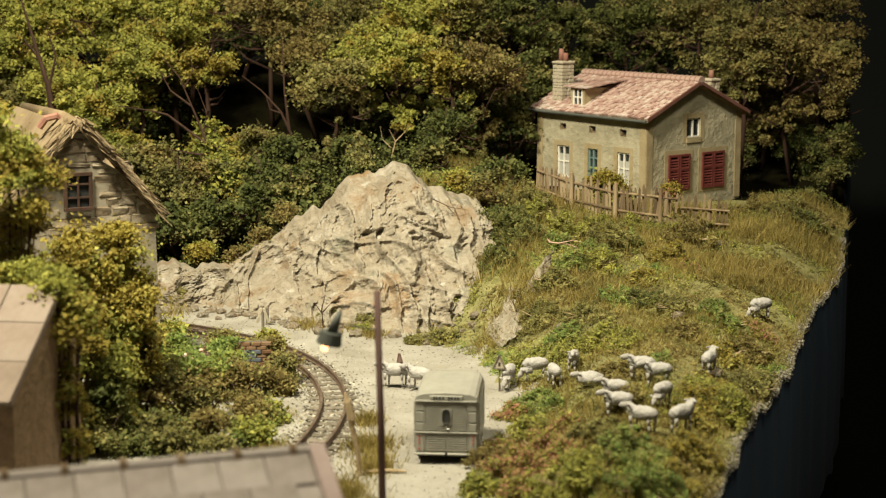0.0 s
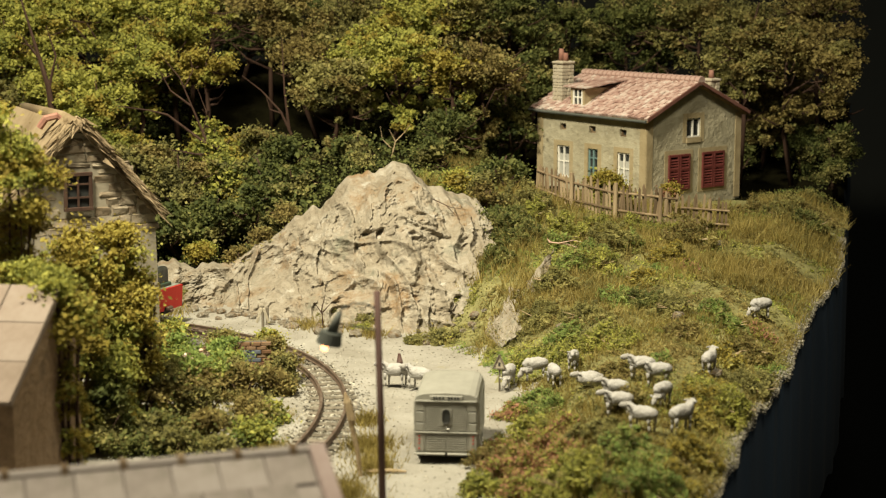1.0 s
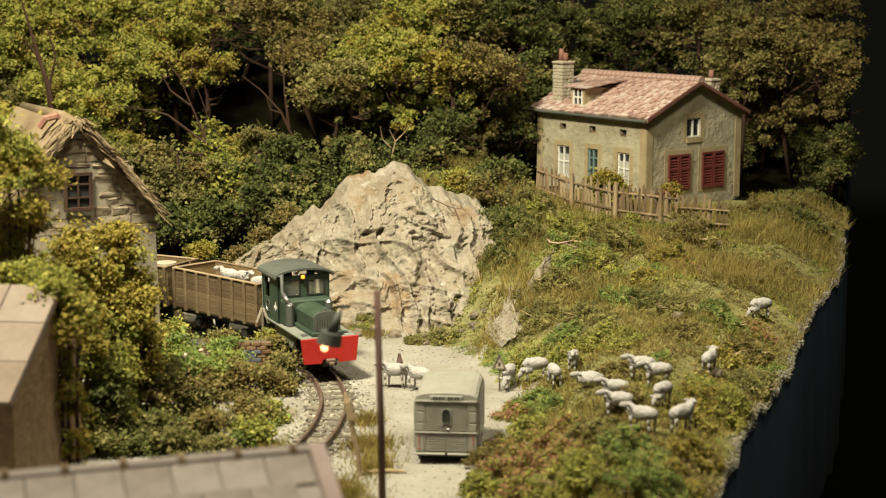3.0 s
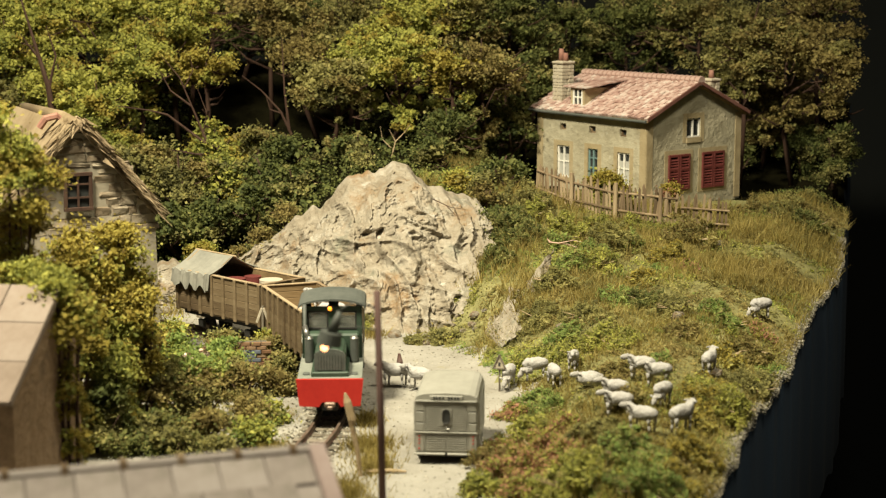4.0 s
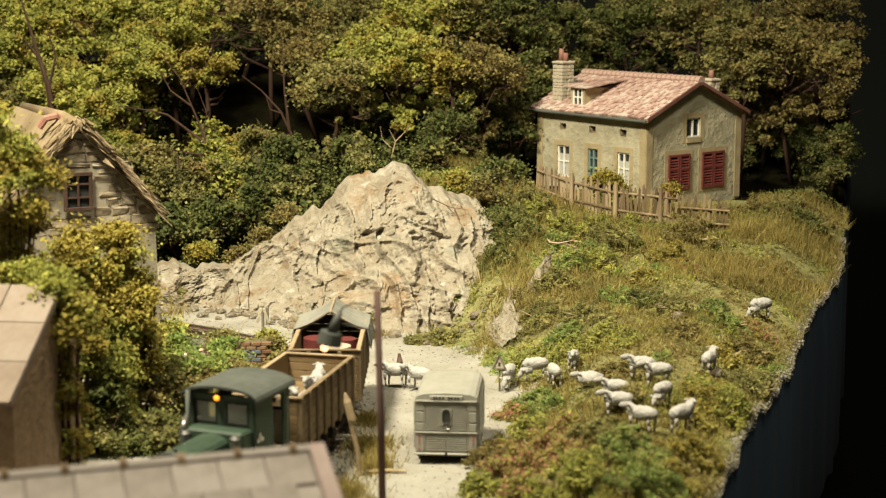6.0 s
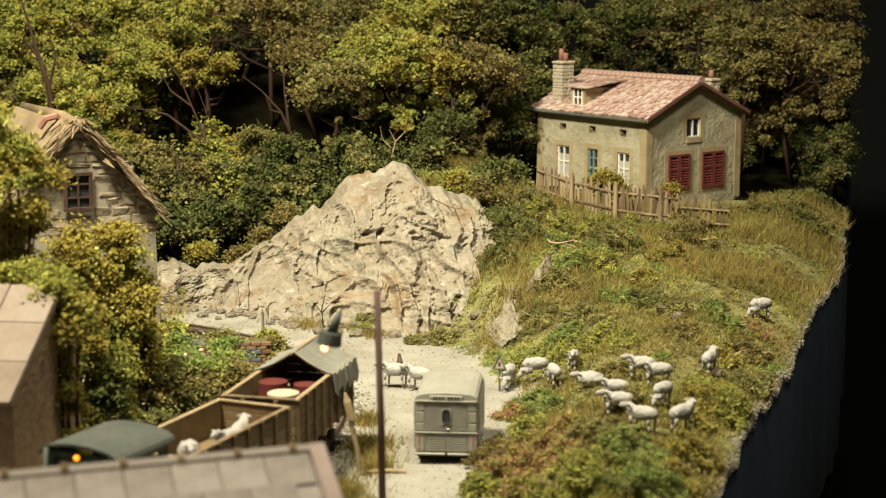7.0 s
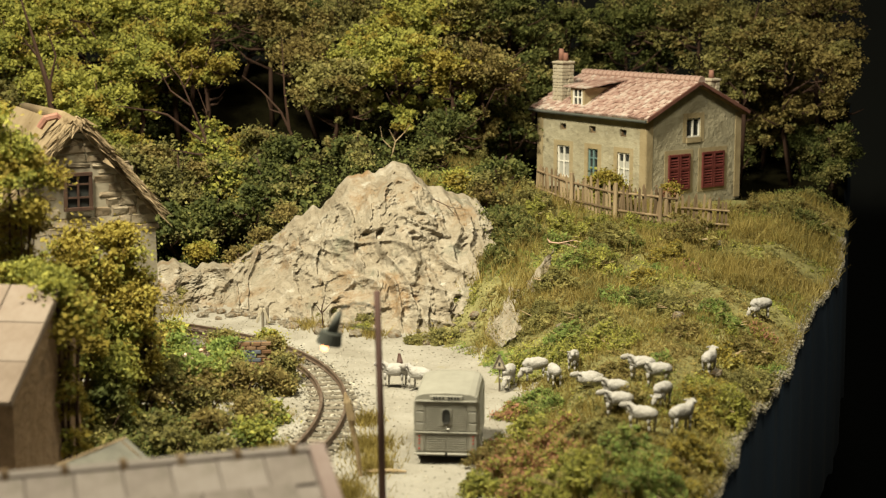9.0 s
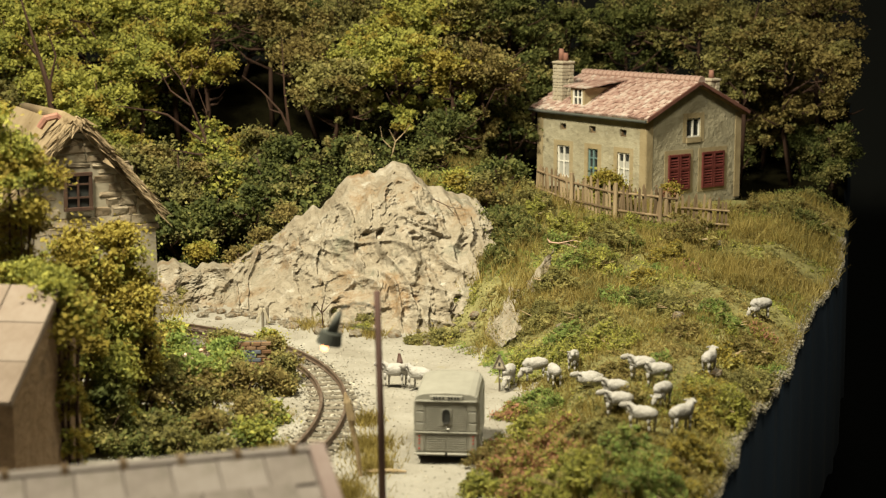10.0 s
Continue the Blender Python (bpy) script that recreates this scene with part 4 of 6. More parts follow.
# ---- delivery van ----
def van():
    # rear face at x = 0, front towards +x, y to its left
    v = thing("delivery_van", (0.09, 44.8, -0.2, 0, 0, 85.5), "grey ribbed delivery van with closed rear doors", "van")
    hw = 0.89
    sec = [(-0.86, 0.3), (0.86, 0.3), (hw, 0.62), (hw, 1.76), (0.86, 1.87), (0.79, 1.94), (0.64, 1.985), (0.36, 2.01), (0, 2.02), (-0.36, 2.01), (-0.64, 1.985), (-0.79, 1.94), (-0.86, 1.87), (-hw, 1.76), (-hw, 0.62)]
    bm = bmesh.new()
    rings = []
    for x, k, dz in ((0.0, 0.985, -0.02), (0.05, 1.0, 0.0), (1.2, 1.0, 0.02), (2.6, 1.0, 0.0), (2.95, 0.96, -0.06), (3.12, 0.88, -0.2)):
        rings.append([bm.verts.new((x, y * k, z + (dz if z > 1.0 else 0))) for y, z in sec])
    m = len(sec)
    for a, b in zip(rings, rings[1:]):
        for k in range(m):
            bm.faces.new((a[k], b[k], b[(k + 1) % m], a[(k + 1) % m]))
    bm.faces.new(rings[0])
    bm.faces.new(rings[-1][::-1])
    bmesh.ops.recalc_face_normals(bm, faces=bm.faces[:])
    body = part("body", bm, M_VAN, v)

    def rear(u, w, z):
        return (w - 0.01, -u, z)
    # header board with its unreadable name
    hb = part("header_board", blocks(((-0.035, 0, 1.875), (0.06, 0.92, 0.13), 0.015)), M_VAN, v)
    for y in (0.33, 0.26, 0.17, 0.08, -0.08, -0.16, -0.25, -0.33):
        part("lettering_bar", blocks(((-0.07, y, 1.875), (0.01, 0.055, 0.075))), M_BAR, hb, "unreadable dark lettering")
    part("gutter", blocks(((-0.04, 0, 1.785), (0.07, 1.74, 0.035), 0.01)), M_VAN, v)
    for u0, u1 in ((-0.565, -0.012), (0.012, 0.565)):
        door = part("rear_door", ribbed(u0, u1, 0.92, 1.76, 0.062, 0.026, rear), M_VAN, v, "ribbed upper rear door leaf")
        part("rear_door", ribbed(u0, u1, 0.34, 0.86, 0.062, 0.026, rear), M_VAN, v, "ribbed lower rear door leaf")
    for sgn in (1, -1):
        for z0, z1 in ((1.5, 1.75), (1.18, 1.47), (0.93, 1.15)):
            part("corner_panel", blocks(((-0.012, sgn * 0.73, (z0 + z1) / 2), (0.05, 0.21, z1 - z0), 0.012)), M_VAN, v)
        lp = part("lamp_panel", blocks(((-0.012, sgn * 0.735, 0.6), (0.05, 0.22, 0.52), 0.012)), M_VAN, v)
        for z in (0.78, 0.68, 0.58, 0.42):
            part("tail_lamp", rod(bmesh.new(), (-0.03, sgn * 0.75, z), (-0.055, sgn * 0.75, z), 0.024, 0.019, 10), M_REDGLASS, lp, "small red tail lamp")
        part("pillar", tube(bmesh.new(), [(-0.02, sgn * 0.6, 0.4), (-0.02, sgn * 0.6, 1.76)], 0.022, 6), M_VAN, v)
        part("bumper", blocks(((-0.07, sgn * 0.46, 0.285), (0.08, 0.88, 0.06), 0.02)), M_VAN, v, "worn rear bumper half")
        # sides: ribbed lower and upper fields, and the wheel arch
        def side(u, w, z, s=sgn):
            return (u, s * (hw + 0.01 - w), z)
        part("side_panel", ribbed(0.12, 1.5, 0.42, 0.98, 0.07, 0.02, side), M_VAN, v)
        part("side_panel", ribbed(0.12, 1.5, 1.02, 1.7, 0.07, 0.02, side), M_VAN, v)
        part("side_door", ribbed(1.54, 2.75, 0.42, 1.7, 0.07, 0.02, side), M_VAN, v)
        part("wheel_arch", tube(bmesh.new(), [(0.68 + 0.42 * math.cos(a), sgn * (hw + 0.015), 0.36 + 0.36 * math.sin(a)) for a in [k * math.pi / 10 for k in range(11)]], 0.035, 6), M_VAN, v)
    win = part("window", opening_wall(0.28, 1.12, 1.58, 0.03, [(0.05, 0.23, 1.17, 1.53)], lambda u, w, z: (w - 0.06, 0.14 - u, z)), M_VAN, v)
    part("window_rubber", tube(bmesh.new(), [(-0.062, 0.1 * math.cos(a), 1.35 + 0.2 * math.copysign(abs(math.sin(a)) ** 0.6, math.sin(a))) for a in [k * math.pi / 10 for k in range(21)]], 0.02, 6), M_VANDARK, win)
    part("pane", blocks(((-0.045, 0, 1.35), (0.012, 0.2, 0.4))), M_PANE, win)
    part("belt_rail", blocks(((-0.04, 0, 0.89), (0.05, 1.72, 0.035), 0.01)), M_VAN, v)
    h = part("door_handle", blocks(((-0.06, 0.0, 1.02), (0.05, 0.03, 0.09), 0.01), ((-0.075, -0.05, 1.01), (0.03, 0.1, 0.025), 0.01)), M_CHROME, v, "worn metal handle")
    part("underbody", blocks(((1.5, 0, 0.27), (2.9, 1.5, 0.16))), M_VANDARK, v)
    part("bonnet", blocks(((3.35, 0, 0.72), (0.65, 1.15, 0.72), 0.12)), M_VAN, v)
    part("roof_seam", tube(bmesh.new(), [(0.02, 0.84, 1.88), (2.7, 0.84, 1.89)], 0.018, 5), M_VAN, v)
    part("roof_seam", tube(bmesh.new(), [(0.02, -0.84, 1.88), (2.7, -0.84, 1.89)], 0.018, 5), M_VAN, v)
    for y in (-0.76, 0.76):
        for x in (0.68, 2.8):
            w = part("wheel", rod(bmesh.new(), (x, y - 0.09, 0.3), (x, y + 0.09, 0.3), 0.3, seg=22), M_VANDARK, v)
            part("hub", rod(bmesh.new(), (x, y - 0.1, 0.3), (x, y + 0.1, 0.3), 0.14, seg=14), M_VAN, w)


van()


# ---- the train ----
WHEELS = []


def wheel(owner, x, sgn, r):
    """A flanged disc wheel on its axle, which will roll."""
    bm = rod(bmesh.new(), (0, -0.055, 0), (0, 0.055, 0), r, seg=26)
    rod(bm, (0, -sgn * 0.085, 0), (0, -sgn * 0.055, 0), r + 0.04, seg=26)
    w = part("wheel", bm, M_BLACK, owner, at=(x, sgn * 0.4, r))
    part("hub", rod(bmesh.new(), (0, sgn * 0.05, 0), (0, sgn * 0.2, 0), r * 0.34, seg=12), M_RAIL, w)
    part("crank_pin", rod(bmesh.new(), (r * 0.55, sgn * 0.05, 0), (r * 0.55, sgn * 0.13, 0), 0.05, seg=8), M_RAIL, w)
    WHEELS.append((w, x, sgn * 0.4, r))


def loco():
    """x forward with the buffer beam at x = 0; y to its left."""
    lo = thing("locomotive", (0, 0, 0), "small dark green diesel locomotive with a red buffer beam", "locomotive")
    part("buffer_beam", prism(bmesh.new(), [(-1.0, 1.34), (1.0, 1.34), (0.91, 0.52), (0.32, 0.5), (0.24, 0.64), (-0.24, 0.64), (-0.32, 0.5), (-0.91, 0.52)], "x", -0.1, 0.0), M_RED, lo, "bright red buffer beam")
    cp = part("coupling", blocks(((0.05, 0, 0.58), (0.16, 0.34, 0.16), 0.04), ((0.14, 0, 0.5), (0.1, 0.18, 0.12), 0.03)), M_RAIL, lo, "worn metal coupling")
    part("coupling_pocket", blocks(((-0.25, 0, 0.52), (0.4, 0.5, 0.3), 0.03)), M_BLACK, lo)
    part("frame", blocks(((-2.45, 0, 1.0), (4.5, 1.3, 0.55), 0.02)), M_BLACK, lo)
    part("footplate", blocks(((-2.45, 0, 1.33), (4.7, 1.94, 0.07), 0.015)), M_DECK, lo, "worn grey running plate")
    for sgn in (1, -1):
        part("side_frame", prism(bmesh.new(), [(-1.3, 1.28), (-3.4, 1.28), (-3.5, 0.95), (-3.2, 0.72), (-2.8, 0.86), (-2.4, 0.72), (-2.0, 0.86), (-1.6, 0.72), (-1.3, 0.95)], "y", sgn * 0.78 - 0.04, sgn * 0.78 + 0.04), M_DECK, lo, "grey outside frame plate")
        for x in (-1.5, -3.4):
            wheel(lo, x, sgn, 0.4)
        part("sand_hatch", blocks(((-0.55, sgn * 0.72, 1.39), (0.22, 0.2, 0.05), 0.02)), M_ROOFGREY, lo)
        part("step", blocks(((-4.2, sgn * 0.9, 0.75), (0.5, 0.16, 0.05), 0.01), ((-4.42, sgn * 0.93, 1.03), (0.05, 0.05, 0.6)), ((-3.98, sgn * 0.93, 1.03), (0.05, 0.05, 0.6))), M_BLACK, lo)
        # tanks standing beside the bonnet
        tk = part("air_tank", rod(bmesh.new(), (-2.12, sgn * 0.7, 1.4), (-2.12, sgn * 0.7, 2.12), 0.13, seg=14), M_ROOFGREY, lo, "dark grey upright tank", smooth=False)
        part("tank_cap", rod(bmesh.new(), (-2.12, sgn * 0.7, 2.12), (-2.12, sgn * 0.7, 2.2), 0.14, 0.08, 14), M_CHROME, tk)
    # bonnet with a rounded top and radiator
    arch = [(-0.45, 1.5), (0.45, 1.5), (0.45, 1.98), (0.38, 2.07), (0.24, 2.13), (0, 2.16), (-0.24, 2.13), (-0.38, 2.07), (-0.45, 1.98)]
    bn = part("bonnet", prism(bmesh.new(), arch, "x", -2.3, -0.38), M_GREEN, lo)
    part("bonnet_base", blocks(((-1.25, 0, 1.43), (2.1, 1.12, 0.16), 0.03)), M_GREEN, lo)
    rim = [(y * 1.04, 1.5 + (z - 1.5) * 1.04) for y, z in arch]
    rad = part("radiator", prism(bmesh.new(), rim, "x", -0.4, -0.3), M_ROOFGREY, lo, "grey green radiator surround")
    part("radiator_mesh", prism(bmesh.new(), [(y * 0.84, 1.55 + (z - 1.5) * 0.84) for y, z in arch], "x", -0.31, -0.285), M_ROOFGREY, rad, "dark radiator grille")
    for k in range(9):
        part("grille_bar", blocks(((-0.284, -0.34 + k * 0.085, 1.78), (0.01, 0.012, 0.46))), M_BLACK, rad)
    part("filler_cap", rod(bmesh.new(), (-0.5, 0, 2.14), (-0.5, 0, 2.24), 0.06, 0.05, 10), M_ROOFGREY, lo)
    for sgn in (1, -1):
        part("bonnet_door", blocks(((-1.3, sgn * 0.455, 1.78), (0.9, 0.02, 0.42), 0.008)), M_GREEN, bn)
    part("scuttle", blocks(((-2.5, 0, 1.8), (0.55, 1.7, 0.86), 0.06)), M_GREEN, lo, "full-width casing before the cab")
    # hollow cab
    xf, xb, hw, z0, z1 = -2.7, -4.55, 0.93, 1.36, 3.0
    cab = new("cab")
    cab.parent = lo
    cab.empty_display_size = 0.2 * S
    wins = [(0.16, 0.82, 2.3, 2.84), (1.04, 1.7, 2.3, 2.84)]
    part("cab_front", opening_wall(2 * hw, z0, z1, 0.06, wins, lambda u, w, z: (xf - w, hw - u, z)), M_GREEN, cab)
    part("cab_back", opening_wall(2 * hw, z0, z1, 0.06, wins, lambda u, w, z: (xb + w, hw - u, z)), M_GREEN, cab)
    for sgn in (1, -1):
        part("cab_side", opening_wall(xf - xb, z0, z1, 0.05, [(0.95, 1.55, 2.1, 2.8), (1.0, 1.5, 1.42, 2.1)] if sgn > 0 else [(0.95, 1.5, 2.1, 2.8)], lambda u, w, z, s=sgn: (xf - u, s * (hw - w), z)), M_GREEN, cab)
    for x in (xf - 0.03, xb + 0.03):
        for o in wins:
            y0, y1 = hw - o[0], hw - o[1]
            part("window_frame", blocks(((x, y0 - 0.025, 2.57), (0.08, 0.05, 0.6)), ((x, y1 + 0.025, 2.57), (0.08, 0.05, 0.6)), ((x, (y0 + y1) / 2, 2.84), (0.082, 0.68, 0.05)), ((x, (y0 + y1) / 2, 2.3), (0.082, 0.68, 0.05))), M_BLACK, cab)
    bm = bmesh.new()
    up = [(1.06 * math.sin(a), 2.98 + 0.28 * (math.cos(a * 0.9) - math.cos(0.9 * math.pi / 2)) / (1 - math.cos(0.9 * math.pi / 2))) for a in [(-1 + k / 6) * math.pi / 2 for k in range(13)]]
    prism(bm, up + [(y, z - 0.06) for y, z in up[::-1]], "x", xb - 0.12, xf + 0.14)
    part("cab_roof", bm, M_ROOFGREY, cab, "curved dark grey roof")
    bm = bmesh.new()
    bmesh.ops.create_uvsphere(bm, u_segments=14, v_segments=10, radius=0.07, matrix=Matrix.Translation((xf + 0.1, -0.06, 2.95)))
    ml = part("marker_lamp", bm, M_MARKER, lo, "lit amber lamp", smooth=True)
    part("lamp_housing", rod(bmesh.new(), (xf, -0.06, 2.95), (xf + 0.08, -0.06, 2.95), 0.11, 0.11, 12), M_BLACK, ml)
    ex = part("exhaust_pipe", tube(bmesh.new(), [(-2.05, -0.72, 2.1), (-2.15, -0.76, 2.25), (-2.4, -0.82, 2.4), (-2.52, -0.84, 2.5), (-2.54, -0.84, 3.1)], [0.07, 0.07, 0.065, 0.06, 0.06], 9), M_ROOFGREY, lo, "dark exhaust pipe", smooth=True)
    part("heat_shield", tube(bmesh.new(), [(-2.1, -0.745, 2.2), (-2.25, -0.79, 2.32), (-2.42, -0.83, 2.42)], 0.085, 9), M_CHROME, ex, "bare metal sleeve", smooth=True)
    part("hand_wheel", tube(bmesh.new(), [(-3.75 + 0.2 * math.cos(a), -0.97, 1.85 + 0.2 * math.sin(a)) for a in [k * 0.29 for k in range(19)]], 0.022, 5), M_CHROME, lo, "pale brass ring")
    part("emblem", blocks(((-2.95, -0.945, 2.0), (0.06, 0.02, 0.12)), ((-3.05, -0.945, 1.9), (0.1, 0.02, 0.09)), ((-2.86, -0.945, 1.9), (0.1, 0.02, 0.09)), ((-2.95, -0.945, 1.84), (0.08, 0.02, 0.1))), M_WHITE, lo, "small white painted emblem")
    part("emblem", blocks(((-2.95, 0.945, 2.0), (0.06, 0.02, 0.12)), ((-3.05, 0.945, 1.9), (0.1, 0.02, 0.09)), ((-2.86, 0.945, 1.9), (0.1, 0.02, 0.09))), M_WHITE, lo)
    for sgn in (1, -1):
        part("grab_rail", tube(bmesh.new(), [(-4.35, sgn * 0.97, 1.5), (-4.35, sgn * 0.99, 2.7)], 0.02, 5), M_DECK, lo)
    part("cab_lining", blocks(((xb + 0.12, 0, 1.85), (0.04, 1.7, 0.85)), ((-3.6, 0, 1.4), (1.7, 1.7, 0.05))), M_CHIMNEY, cab, "pale inside of the cab")
    for o in wins:
        part("pane", blocks(((xf - 0.03, hw - (o[0] + o[1]) / 2, 2.57), (0.015, 0.62, 0.5))), M_CLEAR, cab, "dusty cab window")
    part("seat", blocks(((-4.1, 0.35, 1.7), (0.4, 0.5, 0.6), 0.04)), M_BLACK, lo)
    return lo


def wagon(tented):
    wg = thing("goods_wagon", (0, 0, 0), "brown plank open wagon " + ("with a ridged grey tarpaulin tent" if tented else "carrying white sheep"), "wagon", "wagons of the train")
    L, hw, z0, z1 = 4.9, 0.98, 0.95, 2.38
    plank = to_mesh("plank", blocks(((-L / 2, 0, 0), (L, 0.05, 0.23), 0.012)), M_PLANK)
    eplank = to_mesh("plank", blocks(((0, 0, 0), (0.05, 2 * hw - 0.06, 0.23), 0.012)), M_INNER)
    lining = to_mesh("lining_board", blocks(((-L / 2, 0, 0), (L - 0.12, 0.03, 1.4))), M_INNER)
    for sgn in (1, -1):
        sd = new("side")
        sd.parent = wg
        sd.empty_display_size = 0.1 * S
        for k in range(6):
            part("plank", plank, None, sd, at=(0, sgn * hw, z0 + 0.12 + k * 0.24))
        part("lining_board", lining, None, sd, at=(0, sgn * (hw - 0.045), z0 + 0.71))
        post = to_mesh("stanchion", blocks(((0, 0, 0), (0.13, 0.09, 1.52), 0.015)), M_PLANK)
        for k in range(8):
            part("stanchion", post, None, sd, at=(-0.07 - k * (L - 0.14) / 7, sgn * (hw + 0.06), z0 + 0.69))
        part("rim", blocks(((-L / 2, sgn * (hw + 0.01), z1 + 0.025), (L + 0.06, 0.13, 0.05), 0.012)), M_FENCE, sd, "worn pale rim")
        part("sole_bar", blocks(((-L / 2, sgn * 0.62, 0.78), (L, 0.14, 0.2), 0.015)), M_BLACK, wg)
        for x in (-1.1, -3.8):
            wheel(wg, x, sgn, 0.32)
            part("axle_box", blocks(((x, sgn * 0.72, 0.45), (0.3, 0.16, 0.3), 0.03)), M_BLACK, wg)
    for x in (-0.02, -L + 0.02):
        ed = new("end")
        ed.parent = wg
        ed.empty_display_size = 0.1 * S
        for k in range(6):
            part("plank", eplank, None, ed, at=(x, 0, z0 + 0.12 + k * 0.24))
        part("rim", blocks(((x, 0, z1 + 0.027), (0.12, 2 * hw, 0.05), 0.012)), M_FENCE, ed, "worn pale rim")
        out = 0.05 if x > -1 else -0.05
        part("stanchion", blocks(((x + out, 0.45, z0 + 0.7), (0.07, 0.12, 1.45), 0.01), ), M_PLANK, ed)
        part("stanchion", blocks(((x + out, -0.45, z0 + 0.7), (0.07, 0.12, 1.45), 0.01), ), M_PLANK, ed)
        part("coupling", blocks(((x + out * 4, 0, 0.62), (0.34, 0.16, 0.12), 0.02)), M_BLACK, wg)
    part("floor", blocks(((-L / 2, 0, z0), (L, 2 * hw, 0.08))), M_PLANK, wg)
    part("underframe", blocks(((-L / 2, 0, 0.72), (L - 0.3, 0.8, 0.22))), M_BLACK, wg)
    if not tented:
        part("straw_bed", blocks(((-L / 2, 0, 1.3), (L - 0.15, 2 * hw - 0.15, 0.62), 0.03)), M_INNER, wg, "pale straw load")
    if tented:
        ridge = 3.02
        x0, x1 = -2.75, -L - 0.1
        rng = random.Random(55)
        for sgn in (1, -1):
            bm = bmesh.new()
            nx, rows = 26, []
            hem = [0.55 + 0.12 * math.sin(k * 0.9) + rng.uniform(-0.04, 0.04) for k in range(nx + 1)]
            for k in range(nx + 1):
                f = k / nx
                x = x0 + (x1 - x0) * f
                wave = 0.04 * math.sin(k * 1.15) + 0.02 * math.sin(k * 2.7)
                col = []
                for j in range(7):
                    g = j / 6
                    col.append((x + rng.uniform(-0.012, 0.012), sgn * (hw + 0.16) * g, ridge - 0.03 * math.sin(f * 3.1) + (z1 + 0.05 - ridge) * g + wave * g - 0.07 * math.sin(g * math.pi)))
                for j in range(1, 4):
                    col.append((x, sgn * (hw + 0.16 + 0.03 * j + wave * 0.6), z1 + 0.05 + wave - hem[k] * j / 3))
                rows.append([bm.verts.new(c) for c in col])
            for a, b in zip(rows, rows[1:]):
                for j in range(len(a) - 1):
                    bm.faces.new((a[j], a[j + 1], b[j + 1], b[j]))
            bmesh.ops.recalc_face_normals(bm, faces=bm.faces[:])
            bmesh.ops.solidify(bm, geom=bm.faces[:], thickness=0.025)
            part("tarpaulin", bm, M_TARP, wg, "sagging grey tarpaulin half", smooth=False)
        part("ridge_pole", rod(bmesh.new(), (x0 + 0.15, 0, ridge - 0.03), (x1, 0, ridge - 0.03), 0.035), M_FENCE, wg)
        for x in (x0 - 0.05, x1 + 0.2):
            for sgn in (1, -1):
                part("tent_strut", rod(bmesh.new(), (x, sgn * hw, z1), (x, 0, ridge - 0.04), 0.035), M_FENCE, wg)
    return wg


def drum(radius, height, mat, label):
    return solid("drum", rod(bmesh.new(), (0, 0, 0), (0, 0, height), radius, radius * 0.94, 24), mat, (0, 0, 0), label, "drum", "load in the tented wagon")


# ---- sheep ----
def sheep_meshes():
    rng = random.Random(61)

    def lump(c, r, seed, rough):
        bm = bmesh.new()
        bmesh.ops.create_icosphere(bm, subdivisions=3, radius=1)
        for v in bm.verts:
            k = 1 + rough * (noise.fractal(v.co * 2.3 + Vector((seed, 0, 0)), 0.8, 2, 4) + 0.35 * noise.noise(v.co * 9))
            v.co = Vector((v.co.x * r[0] * k, v.co.y * r[1] * k, v.co.z * r[2] * k)) + Vector(c)
        return bm
    body = lump((0, 0, 0.53), (0.44, 0.2, 0.215), 1, 0.17)
    for c, r in (((0.25, 0, 0.57), 0.165), ((-0.27, 0, 0.53), 0.18)):
        bmesh.ops.create_icosphere(body, subdivisions=2, radius=r, matrix=Matrix.Translation(c) @ Matrix.Diagonal((0.95, 0.95, 1.02, 1)))
    low = lump((0, 0, 0.24), (0.44, 0.24, 0.23), 2, 0.2)

    def head():
        bm = lump((0.16, 0, 0.02), (0.17, 0.085, 0.095), 4, 0.12)
        rod(bm, (-0.13, 0, -0.2), (0.05, 0, 0.02), 0.17, 0.1, 10)
        for s in (1, -1):
            rod(bm, (0.06, s * 0.07, 0.06), (0.0, s * 0.2, 0.04), 0.045, 0.015, 6)
        return bm
    leg = bmesh.new()
    rod(leg, (0, 0, 0.42), (0, 0, 0.2), 0.06, 0.035, 8)
    rod(leg, (0, 0, 0.22), (0, 0, 0.0), 0.035, 0.032, 8)
    return (to_mesh("body", body, M_WOOL, True), to_mesh("body", low, M_WOOL, True), to_mesh("head", head(), M_WOOL, True), to_mesh("leg", leg, M_WOOL, True))


SHEEP = sheep_meshes()


def sheep(how, label, group="flock of sheep"):
    body, low, head, leg = SHEEP
    sh = thing("sheep", (0, 0, 0), label, "sheep", group)
    part("body", low if how == "lying" else body, None, sh)
    if how == "grazing":
        part("head", head, None, sh, at=(0.39, 0.02, 0.36, 0, 58, 0))
    elif how == "lying":
        part("head", head, None, sh, at=(0.34, 0.03, 0.36, 0, 5, 20))
    else:
        part("head", head, None, sh, at=(0.37, 0.03, 0.72, 0, 8, 15))
    if how != "lying":
        for x in (0.27, -0.28):
            for y in (0.11, -0.11):
                part("leg", leg, None, sh, at=(x + 0.03 * (1 if y > 0 else -1), y, 0, 0, 4 if y > 0 else -4, 0))
    return sh


